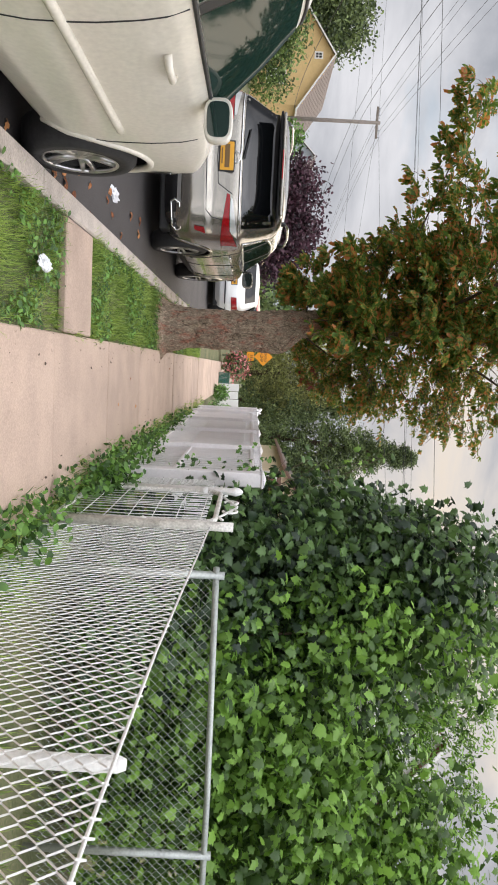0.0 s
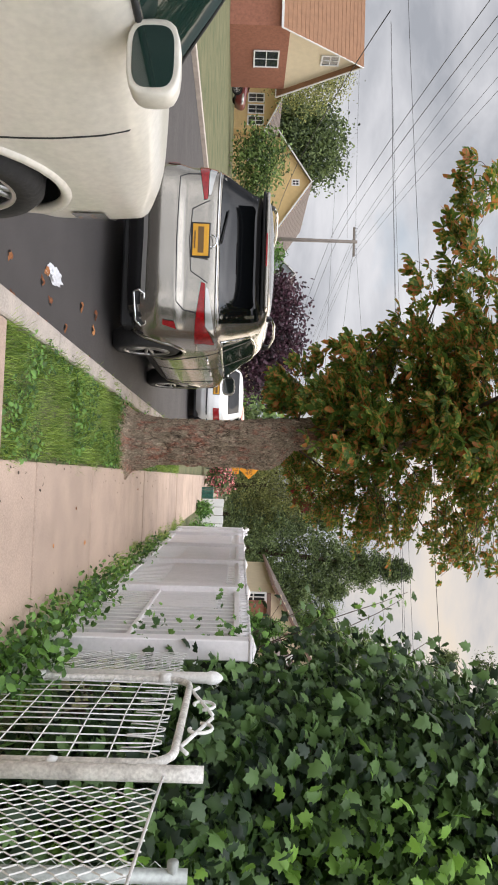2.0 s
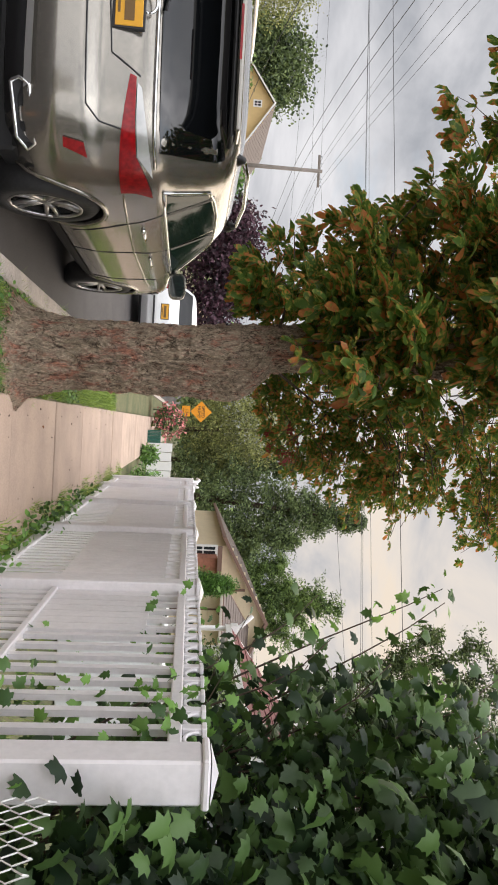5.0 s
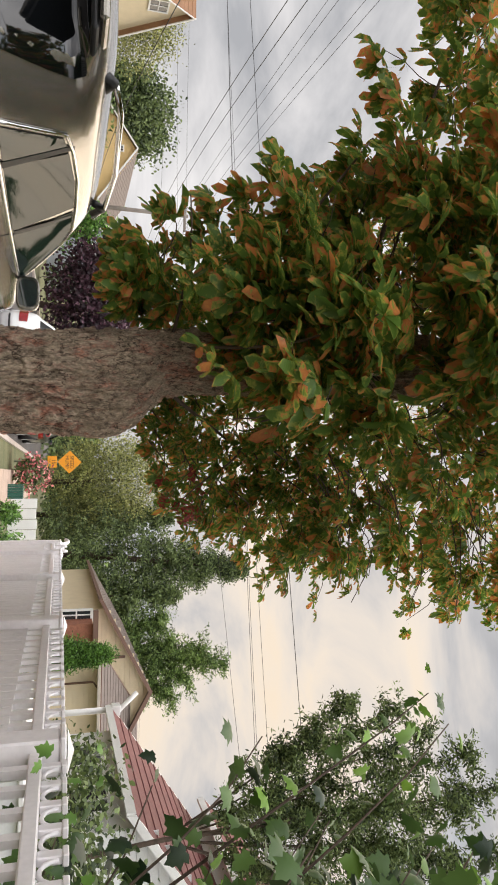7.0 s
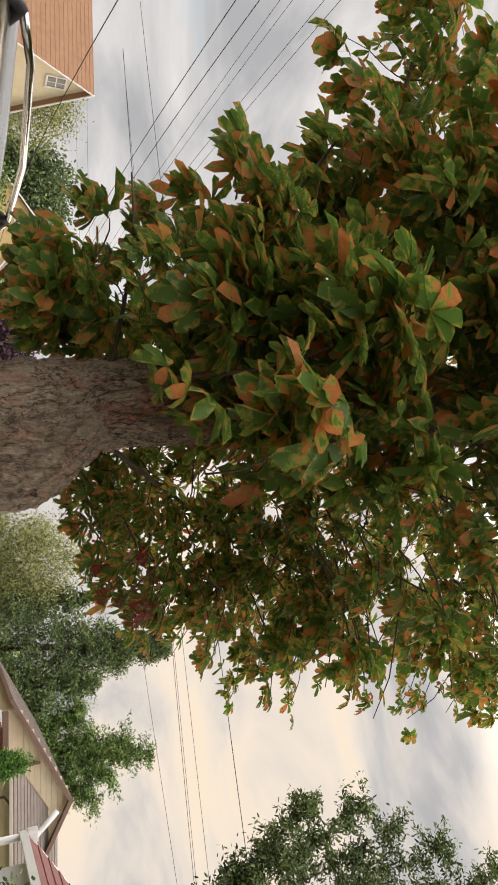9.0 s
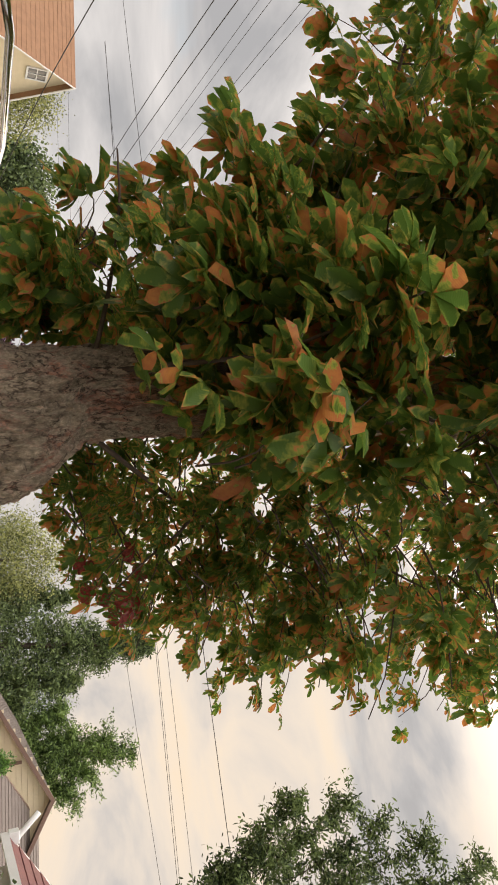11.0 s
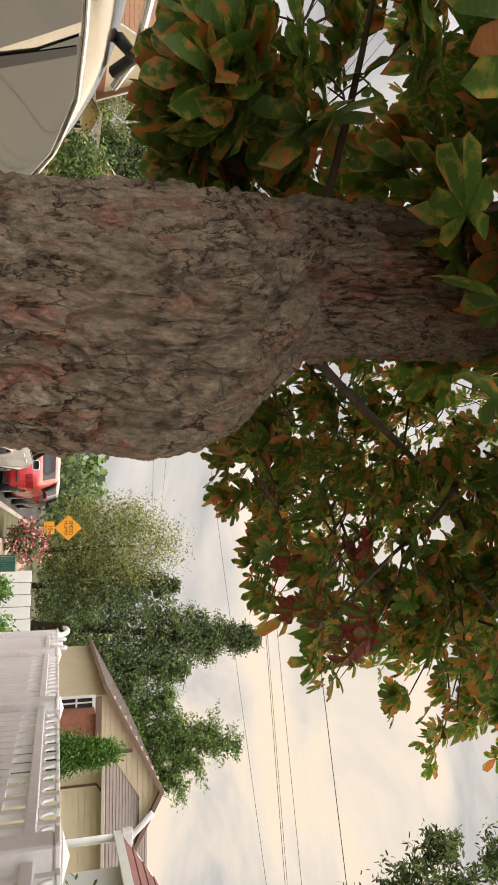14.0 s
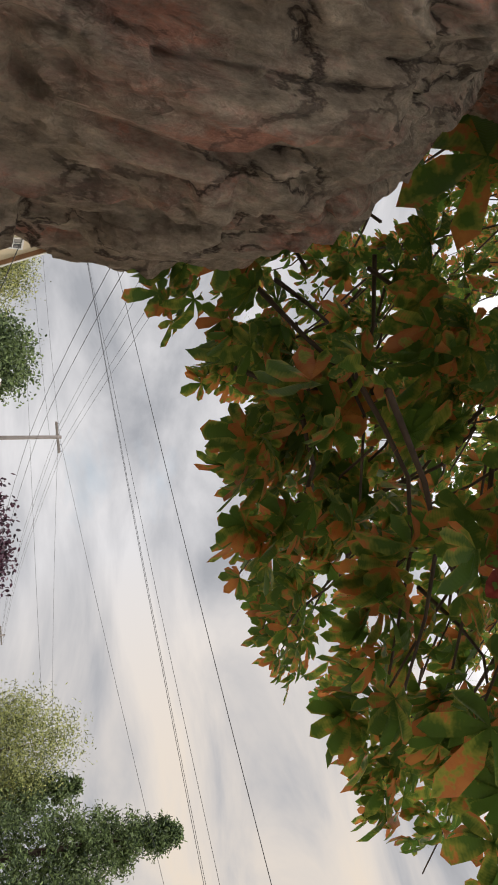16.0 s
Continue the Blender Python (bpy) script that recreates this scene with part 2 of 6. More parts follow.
def chestnut_material(name, patch, turned=0.0, thin=0.56, sound=0.99):
    """Green leaflet, scorched red-brown from the rim inwards, more on some leaves than others."""
    m = bpy.data.materials.new(name)
    m.use_nodes = True
    nt = m.node_tree
    p = nt.nodes["Principled BSDF"]
    p.inputs["Roughness"].default_value = 0.42
    p.inputs["Specular IOR Level"].default_value = 0.4
    uv = nt.nodes.new("ShaderNodeTexCoord")
    sp = nt.nodes.new("ShaderNodeSeparateXYZ")
    nt.links.new(uv.outputs["UV"], sp.inputs[0])
    geo = nt.nodes.new("ShaderNodeNewGeometry")
    obj = nt.nodes.new("ShaderNodeObjectInfo")
    rnd = nt.nodes.new("ShaderNodeMath")
    rnd.operation = "ADD"
    nt.links.new(geo.outputs["Random Per Island"], rnd.inputs[0])
    nt.links.new(obj.outputs["Random"], rnd.inputs[1])
    frac = nt.nodes.new("ShaderNodeMath")
    frac.operation = "FRACT"
    nt.links.new(rnd.outputs[0], frac.inputs[0])
    n = nt.nodes.new("ShaderNodeTexNoise")
    n.inputs["Scale"].default_value, n.inputs["Detail"].default_value = patch, 6
    nt.links.new(uv.outputs["Object"], n.inputs["Vector"])
    # ribs between the side veins
    wv = nt.nodes.new("ShaderNodeTexWave")
    wv.wave_type = "BANDS"
    wv.inputs["Scale"].default_value, wv.inputs["Distortion"].default_value = 5.0, 2.0
    nt.links.new(uv.outputs["UV"], wv.inputs["Vector"])
    edge = nt.nodes.new("ShaderNodeMath")
    edge.operation = "MULTIPLY_ADD"
    edge.inputs[1].default_value = 0.28
    nt.links.new(sp.outputs[1], edge.inputs[0])
    wide = nt.nodes.new("ShaderNodeMath")
    wide.operation = "MULTIPLY_ADD"
    wide.inputs[1].default_value, wide.inputs[2].default_value = 2.2, -0.62
    nt.links.new(n.outputs[0], wide.inputs[0])
    nt.links.new(wide.outputs[0], edge.inputs[2])
    e2 = nt.nodes.new("ShaderNodeMath")
    e2.operation = "MULTIPLY_ADD"
    e2.inputs[1].default_value = 0.05
    nt.links.new(wv.outputs[0], e2.inputs[0])
    nt.links.new(edge.outputs[0], e2.inputs[2])
    pw = nt.nodes.new("ShaderNodeMath")
    pw.operation = "POWER"
    pw.inputs[1].default_value = 3.0
    nt.links.new(frac.outputs[0], pw.inputs[0])
    e3 = nt.nodes.new("ShaderNodeMath")
    e3.operation = "MULTIPLY_ADD"
    e3.inputs[1].default_value = 0.52
    nt.links.new(pw.outputs[0], e3.inputs[0])
    nt.links.new(e2.outputs[0], e3.inputs[2])
    mask = nt.nodes.new("ShaderNodeMapRange")
    mask.inputs[1].default_value, mask.inputs[2].default_value = sound - turned, sound + 0.09 - turned
    nt.links.new(e3.outputs[0], mask.inputs[0])
    yel = nt.nodes.new("ShaderNodeMapRange")
    yel.inputs[1].default_value, yel.inputs[2].default_value = sound - 0.27, sound + 0.07
    nt.links.new(e3.outputs[0], yel.inputs[0])
    g = nt.nodes.new("ShaderNodeMix")
    g.data_type = "RGBA"
    g.inputs[6].default_value = (0.092, 0.17, 0.03, 1)
    g.inputs[7].default_value = (0.36, 0.37, 0.07, 1)
    nt.links.new(yel.outputs[0], g.inputs[0])
    br = nt.nodes.new("ShaderNodeValToRGB")
    br.color_ramp.elements[0].color = (0.40, 0.11, 0.05, 1) if not turned else (0.13, 0.018, 0.018, 1)
    br.color_ramp.elements[1].color = (0.60, 0.25, 0.07, 1) if not turned else (0.34, 0.06, 0.04, 1)
    br.color_ramp.elements[0].position, br.color_ramp.elements[1].position = 0.35, 0.7
    nt.links.new(n.outputs[0], br.inputs[0])
    mx = nt.nodes.new("ShaderNodeMix")
    mx.data_type = "RGBA"
    nt.links.new(mask.outputs[0], mx.inputs[0])
    nt.links.new(g.outputs[2], mx.inputs[6])
    nt.links.new(br.outputs[0], mx.inputs[7])
    nt.links.new(mx.outputs[2], p.inputs["Base Color"])
    b = nt.nodes.new("ShaderNodeBump")
    b.inputs["Strength"].default_value, b.inputs["Distance"].default_value = 0.18, 0.003
    nt.links.new(wv.outputs[0], b.inputs["Height"])
    nt.links.new(b.outputs[0], p.inputs["Normal"])
    t = nt.nodes.new("ShaderNodeBsdfTranslucent")
    nt.links.new(mx.outputs[2], t.inputs[0])
    ms = nt.nodes.new("ShaderNodeMixShader")
    ms.inputs[0].default_value = thin
    nt.links.new(p.outputs[0], ms.inputs[1])
    nt.links.new(t.outputs[0], ms.inputs[2])
    nt.links.new(ms.outputs[0], nt.nodes["Material Output"].inputs[0])
    return m


M_BARK = bark_material()
M_CHESTNUT = chestnut_material("chestnut_leaf", 8.0)
M_FRONT = chestnut_material("shaded_chestnut_crown", 24.0, sound=0.95)
M_CROWN = chestnut_material("chestnut_crown", 26.0, thin=0.60, sound=0.94)
M_TURNED = chestnut_material("turned_chestnut_leaf", 5.0, 0.38)

# ---- building helpers ----
RNG = np.random.default_rng(7)


def finish(name, me, mat, parent=None, label="", smooth=False):
    if mat:
        me.materials.append(mat)
    if smooth:
        me.polygons.foreach_set("use_smooth", [True] * len(me.polygons))
    ob = new(name, me)
    if parent:
        ob.parent = parent
    return tagged(ob, label)


def part(name, bm, mat, parent=None, label="", smooth=False):
    me = bpy.data.meshes.new(name)
    bmesh.ops.recalc_face_normals(bm, faces=bm.faces)
    bm.to_mesh(me)
    bm.free()
    return finish(name, me, mat, parent, label, smooth)


def raw(name, verts, faces, mat, parent=None, label="", smooth=False, uvs=None):
    me = bpy.data.meshes.new(name)
    me.from_pydata(np.asarray(verts).tolist(), [], np.asarray(faces).tolist() if not isinstance(faces, list) else faces)
    if uvs is not None:
        layer = me.uv_layers.new(name="UVMap")
        idx = np.empty(len(me.loops), dtype=np.int32)
        me.loops.foreach_get("vertex_index", idx)
        layer.data.foreach_set("uv", np.asarray(uvs, dtype=np.float32)[idx].ravel())
    return finish(name, me, mat, parent, label, smooth)


def thing(name, label, category, at=(0, 0, 0), group="", kind=""):
    ob = new(name)
    ob.location = at
    ob.empty_display_size = 0.1
    return tagged(ob, label, category, group, kind)


def box(bm, x0, x1, y0, y1, z0, z1, bevel=0.0):
    vs = [bm.verts.new(p) for p in ((x0, y0, z0), (x1, y0, z0), (x1, y1, z0), (x0, y1, z0), (x0, y0, z1), (x1, y0, z1), (x1, y1, z1), (x0, y1, z1))]
    fs = [bm.faces.new([vs[i] for i in f]) for f in ((0, 3, 2, 1), (4, 5, 6, 7), (0, 1, 5, 4), (1, 2, 6, 5), (2, 3, 7, 6), (3, 0, 4, 7))]
    if bevel:
        es = list({e for f in fs for e in f.edges})
        bmesh.ops.bevel(bm, geom=es, offset=bevel, segments=1, affect="EDGES")
    return bm


def boxes(*args, bevel=0.0):
    bm = bmesh.new()
    for a in args:
        box(bm, *a, bevel=bevel)
    return bm


def prism(bm, outline, y0, y1):
    """Extrude an outline of (x, z) points from y0 to y1."""
    a = [bm.verts.new((x, y0, z)) for x, z in outline]
    b = [bm.verts.new((x, y1, z)) for x, z in outline]
    n = len(a)
    bm.faces.new(a)
    bm.faces.new(b[::-1])
    for i in range(n):
        bm.faces.new((a[i], b[i], b[(i + 1) % n], a[(i + 1) % n]))
    return bm


def tube(points, radii, sides=8, verts=None, faces=None):
    """Rings of a tube along the points; radii one number or one for each point."""
    pts = [Vector(p) for p in points]
    rad = [radii] * len(pts) if isinstance(radii, (int, float)) else radii
    verts = [] if verts is None else verts
    faces = [] if faces is None else faces
    base = len(verts)
    side = None
    for i, p in enumerate(pts):
        d = (pts[min(i + 1, len(pts) - 1)] - pts[max(i - 1, 0)]).normalized()
        if side is None:
            side = d.cross(Vector((0.3, 0.2, 1)) if abs(d.z) < 0.9 else Vector((1, 0, 0))).normalized()
        side = (side - d * side.dot(d)).normalized()
        other = d.cross(side)
        for k in range(sides):
            a = 2 * math.pi * k / sides
            verts.append(tuple(p + (side * math.cos(a) + other * math.sin(a)) * rad[i]))
    for i in range(len(pts) - 1):
        for k in range(sides):
            a, b = base + i * sides + k, base + i * sides + (k + 1) % sides
            faces.append((a, b, b + sides, a + sides))
    faces.append(tuple(base + k for k in range(sides))[::-1])
    faces.append(tuple(base + (len(pts) - 1) * sides + k for k in range(sides)))
    return verts, faces


def tube_part(name, points, radii, mat, parent=None, label="", sides=8):
    v, f = tube(points, radii, sides)
    return raw(name, v, f, mat, parent, label, smooth=True)


def rotations(n, up_bias=0.0):
    """Random turns as n matrices; up_bias pulls the local z towards the sky."""
    z = RNG.normal(size=(n, 3))
    z /= np.linalg.norm(z, axis=1)[:, None]
    z[:, 2] = np.abs(z[:, 2]) + up_bias
    z /= np.linalg.norm(z, axis=1)[:, None]
    x = RNG.normal(size=(n, 3))
    x -= (x * z).sum(1)[:, None] * z
    x /= np.linalg.norm(x, axis=1)[:, None]
    return np.stack([x, np.cross(z, x), z], axis=2)


def hanging(n, face=(-0.25, -0.45, 0.8), spread=0.62):
    """Turns of leaves that hang from their stalks: blades face the light, tips point down."""
    z = np.array(face) + RNG.normal(size=(n, 3)) * spread
    z /= np.linalg.norm(z, axis=1)[:, None]
    x = np.array((-0.1, -0.25, -1.0)) + RNG.normal(size=(n, 3)) * 0.5
    x -= (x * z).sum(1)[:, None] * z
    x /= np.linalg.norm(x, axis=1)[:, None]
    return np.stack([x, np.cross(z, x), z], axis=2)


def scatter(name, tv, tf, places, turns, sizes, mat, parent=None, label="", tuv=None):
    """Copies of one small template joined into a single mesh."""
    tv, tf = np.asarray(tv, float), np.asarray(tf)
    n, k = len(places), len(tv)
    v = np.einsum("nij,kj->nki", turns, tv) * np.asarray(sizes)[:, None, None] + np.asarray(places)[:, None, :]
    f = tf[None] + (np.arange(n) * k)[:, None, None]
    me = bpy.data.meshes.new(name)
    me.vertices.add(n * k)
    me.vertices.foreach_set("co", v.reshape(-1))
    cnt = tf.shape[1]
    me.loops.add(n * len(tf) * cnt)
    me.loops.foreach_set("vertex_index", f.reshape(-1).astype(np.int32))
    me.polygons.add(n * len(tf))
    me.polygons.foreach_set("loop_start", (np.arange(n * len(tf)) * cnt).astype(np.int32))
    me.update(calc_edges=True)
    if tuv is not None:
        layer = me.uv_layers.new(name="UVMap")
        u = np.tile(np.asarray(tuv, np.float32), (n, 1))
        layer.data.foreach_set("uv", u[f.reshape(-1)].ravel())
    return finish(name, me, mat, parent, label)


# leaf shapes, unit length along +x
def lobed_leaf():
    pts = [(0, 0), (-0.09, 0.14), (0.04, 0.46), (0.17, 0.35), (0.23, 0.30), (0.38, 0.44), (0.50, 0.54), (0.52, 0.38), (0.57, 0.26), (0.72, 0.26), (0.80, 0.13), (1.0, 0.0)]
    out = pts + [(x, -y) for x, y in pts[-2:0:-1]]
    v = [(0.30, 0, 0.06)] + [(x, y, -0.30 * y * y - 0.16 * x * x) for x, y in out]
    f = [(0, 1 + i, 1 + (i + 1) % len(out)) for i in range(len(out))]
    return v, f


def simple_leaf(w=0.3):
    v = [(0, 0, 0), (0.35, w, 0.03), (0.75, w * 0.75, 0), (1, 0, -0.06), (0.75, -w * 0.75, 0), (0.35, -w, 0.03), (0.5, 0, -0.03)]
    f = [(6, i, (i + 1) % 6) for i in range(6)]
    return v, f


LOBED, SIMPLE, NARROW = lobed_leaf(), simple_leaf(0.3), simple_leaf(0.16)


def in_ellipsoids(n, blobs, shell=0.35):
    """Points thrown into ellipsoids (centre, radii, share), denser towards the skin."""
    share = np.array([b[2] for b in blobs], float)
    which = RNG.choice(len(blobs), n, p=share / share.sum())
    d = RNG.normal(size=(n, 3))
    d /= np.linalg.norm(d, axis=1)[:, None]
    r = shell + (1 - shell) * RNG.random(n) ** 0.6
    r *= 1 + 0.16 * RNG.normal(size=n).clip(-1.5, 1.5)
    c = np.array([b[0] for b in blobs], float)[which]
    s = np.array([b[1] for b in blobs], float)[which]
    return c + d * s * r[:, None]


def clumps(centres, per, spread):
    c = np.repeat(centres, per, axis=0)
    return c + RNG.normal(size=c.shape) * spread

# ---- ground, road, pavement ----
KERB, LEFT, RIGHT = -0.53, 0.25, 1.22
ground = part("ground", boxes((-400, -9.4, -300, 700, -0.6, -0.02), (-9.4, KERB - 0.12, -300, 700, -0.6, -0.2), (KERB - 0.12, 400, -300, 700, -0.6, -0.07)), M_SOIL)
tagged(ground, kind="structure")
road = part("road", boxes((-9.2, KERB - 0.10, -60, 260, -0.18, -0.12)), M_ROAD)
tagged(road, kind="structure")
curb = thing("kerb", "worn pale stone kerb between grass and road", "kerb", kind="structure")
y = -2.0
while y < 46:
    n = 2.35 + 0.1 * math.sin(y)
    part("kerb_stone", boxes((KERB - 0.13, KERB + 0.02, y, y + n - 0.012, -0.19, 0.0 + 0.006 * math.sin(5 * y)), bevel=0.012), M_KERB, curb)
    y += n
part("kerb_stone", boxes((-9.40, -9.20, -60, 260, -0.19, 0.0), bevel=0.012), M_KERB, curb)
pavement = thing("pavement", "pinkish concrete pavement in large square slabs", "pavement", kind="structure")
part("bed", boxes((LEFT - 0.02, 1.36, -4, 60, -0.12, -0.035)), M_SOIL, pavement)
for k in range(-4, 30):
    y0 = 6.90 + 1.6 * k
    t = 0.004 * math.sin(2.3 * k)
    part("slab", boxes((LEFT, 1.34, y0 + 0.008, y0 + 1.592, -0.06, t), bevel=0.008), M_SLAB, pavement)
part("step_slab", boxes((KERB + 0.03, LEFT - 0.012, 5.55, 6.25, -0.06, -0.006), bevel=0.008), M_SLAB, pavement)


def blades(name, n, area, tall, label, keep=None):
    x = RNG.uniform(area[0], area[1], n)
    y = RNG.uniform(area[2], area[3], n)
    if keep is not None:
        ok = keep(x, y)
        x, y = x[ok], y[ok]
    n = len(x)
    v = [(-0.5, 0, 0), (0.5, 0, 0), (-0.35, 0.16, 0.55), (0.35, 0.16, 0.55), (0.0, 0.5, 1.0)]
    f = [(0, 1, 3), (0, 3, 2), (2, 3, 4)]
    a = RNG.uniform(0, 2 * math.pi, n)
    h = tall * (0.30 + 0.65 * RNG.random(n) ** 1.3) * (1.0 + 0.45 * np.sin(6.1 * x + 2.3 * np.sin(3.7 * y)) * np.sin(4.3 * y + 1.7 * np.sin(5.2 * x)))
    lean = RNG.uniform(0.4, 2.2, n)
    ca, sa = np.cos(a), np.sin(a)
    turn = np.zeros((n, 3, 3))
    turn[:, 0, 0], turn[:, 0, 1], turn[:, 1, 0], turn[:, 1, 1], turn[:, 2, 2] = ca * 0.06, -sa * lean, sa * 0.06, ca * lean, 1
    ob = scatter(name, v, f, np.stack([x, y, np.full(n, -0.07)], 1), turn, h, M_GRASS)
    return tagged(ob, label, "grass", kind="stuff")


blades("grass_strip", 78000, (KERB - 0.12, LEFT + 0.05, 2.2, 17), 0.10, "long green grass on the verge beside the kerb",
       lambda x, y: ((y < 5.55) | (y > 6.25) | (x > 0.22)) & (np.sin(9 * y) * 0.05 + LEFT > x) & (x > KERB - 0.01 - 0.11 * np.clip((y - 7.4) / 1.2, 0, 1)))
blades("verge_weeds", 22000, (1.12, 1.75, 2.0, 18), 0.16, "rough grass along the foot of the fences", lambda x, y: x > 1.2 + 0.07 * np.sin(5 * y))
blades("yard_grass", 30000, (1.5, 8, 0.5, 20), 0.12, "mown yard grass behind the fences")

def strewn(name, label, category, n, area, height, size, mat, keep):
    x, y = RNG.uniform(area[0], area[1], n), RNG.uniform(area[2], area[3], n)
    ok = keep(x, y)
    x, y = x[ok], y[ok]
    z = RNG.uniform(height[0], height[1], len(x))
    ob = scatter(name, SIMPLE[0], SIMPLE[1], np.stack([x, y, z], 1), rotations(len(x), 1.2), RNG.uniform(size[0], size[1], len(x)), mat)
    return tagged(ob, label, category, kind="stuff")


strewn("clover", "low broad-leaved clover and plantain among the verge grass", "weeds", 9000, (KERB, LEFT, 3.0, 13), (-0.05, 0.02), (0.02, 0.05), M_WEED,
       lambda x, y: (np.sin(4.1 * y + 3 * x) + np.sin(2.3 * y - 7 * x) > -0.1) & ((y < 5.5) | (y > 6.3)))
strewn("leaf_crumbs", "dry leaf crumbs and seeds strewn over the pavement", "litter", 900, (LEFT, 1.3, 3.0, 16), (0.006, 0.012), (0.008, 0.03), M_TWIG,
       lambda x, y: np.abs(x - 0.74) > 0.52 * RNG.random(len(x)) ** 0.45)

# ---- street tree: horse chestnut with scorched leaves ----
TX, TY = -0.06, 10.16
tree = thing("street_tree", "horse chestnut with plated bark and browning leaves in the verge", "tree", (TX, TY, -0.08))


def trunk_shape():
    """Burl on the pavement side that ends under the first limb; flaking plates along the grain."""
    seg = 420
    heights = np.concatenate([np.linspace(0, 0.9, 60), np.linspace(0.905, 2.5, 330), np.linspace(2.52, 5.4, 60)])
    zs = [0, 0.15, 0.5, 1.3, 1.6, 1.70, 1.78, 1.86, 1.94, 2.3, 3.5, 5.4]
    east = [0.46, 0.31, 0.25, 0.25, 0.262, 0.25, 0.215, 0.13, 0.045, 0.022, 0.0, 0.06]
    west = [-0.44, -0.31, -0.268, -0.272, -0.288, -0.295, -0.305, -0.312, -0.32, -0.345, -0.39, -0.22]
    v, f = [], []
    for z in heights:
        e, w = np.interp(z, zs, east), np.interp(z, zs, west)
        cx, r = (e + w) / 2, (e - w) / 2
        for k in range(seg):
            a = 2 * math.pi * k / seg
            c, s = math.cos(a), math.sin(a)
            q = Vector((c * 2.2, s * 2.2, z * 1.2))
            rr = r + 0.022 * noise.noise(q * 1.3) + 0.014 * noise.noise(Vector((q.x * 4, q.y * 4, q.z * 2.2)))
            bend = noise.noise_vector(Vector((c * 3.4, s * 3.4, z * 5.0)))
            g = Vector((c * 6.2 + 1.5 * bend.x, s * 6.2 + 1.5 * bend.y, z * 9.0 + 1.2 * bend.z))
            d, p = noise.voronoi(g)
            plate = min((d[1] - d[0]) / 0.22, 1.0) ** 0.5
            lift = noise.cell(p[0] * 3.7)
            d2, p2 = noise.voronoi(g * 2.6 + bend)
            flake = min((d2[1] - d2[0]) / 0.3, 1.0)
            open_ = 0.55 + 0.9 * noise.noise(Vector((c * 2.6 + 5, s * 2.6, z * 4.0)))
            rr += 0.024 * (1 - max(0.15, open_) * (1 - plate)) * (0.7 + 0.3 * lift) + 0.006 * lift + 0.010 * (g.z - p[0].z) * plate + 0.009 * flake * noise.cell(p2[0] * 5.1) + 0.004 * noise.noise(q * 40) - 0.025
            if z < 0.35:
                rr += 0.06 * (1 - z / 0.35) * max(0, math.sin(4 * a + 1))
            v.append((cx + rr * c, rr * s, z))
    for i in range(len(heights) - 1):
        for k in range(seg):
            a, b = i * seg + k, i * seg + (k + 1) % seg
            f.append((a, b, b + seg, a + seg))
    return v, f


tv_, tf_ = trunk_shape()
raw("trunk", tv_, tf_, M_BARK, tree, "grey-brown plated bark with a swelling", smooth=True)


def limb(p0, p1, r0, r1, sag=0.0, wob=0.05, n=7):
    p0, p1 = Vector(p0), Vector(p1)
    pts, rad = [], []
    for i in range(n):
        t = i / (n - 1)
        p = p0.lerp(p1, t)
        p += Vector((wob * math.sin(5 * t + p1.x * 3) * t, wob * math.cos(4 * t + p1.y * 2) * t, 4 * sag * t * (1 - t)))
        pts.append(p)
        rad.append(r0 + (r1 - r0) * t)
    return pts, rad


BOUGHS = [((-0.02, 0.02, 1.93), (0.62, 0.50, 2.75), 0.012), ((-0.2, -0.05, 2.1), (-1.4, -0.3, 3.0), 0.016), ((-0.2, -0.1, 2.0), (-0.15, -1.1, 2.65), 0.011),
         ((-0.25, 0.1, 2.5), (1.2, 1.3, 4.0), 0.020), ((-0.2, 0, 2.9), (-3.3, 0.1, 4.1), 0.016), ((-0.2, 0, 3.2), (0.9, -1.2, 4.8), 0.026),
         ((-0.2, 0, 3.4), (-1.2, -2.0, 5.0), 0.026), ((-0.2, 0, 3.6), (0.4, 2.0, 5.3), 0.026), ((-0.2, 0, 2.3), (-1.2, 1.0, 3.2), 0.014),
         ((-0.2, 0, 4.2), (-1.8, -0.6, 6.6), 0.026), ((-0.15, 0, 4.6), (1.2, 0.5, 6.6), 0.026), ((-0.2, -0.05, 1.95), (-0.95, -0.35, 2.0), 0.011)]
for a, b, r in BOUGHS:
    p, q = limb(a, b, r, r * 0.3, sag=0.05)
    tube_part("limb", p, q, M_TWIG, tree, sides=7)


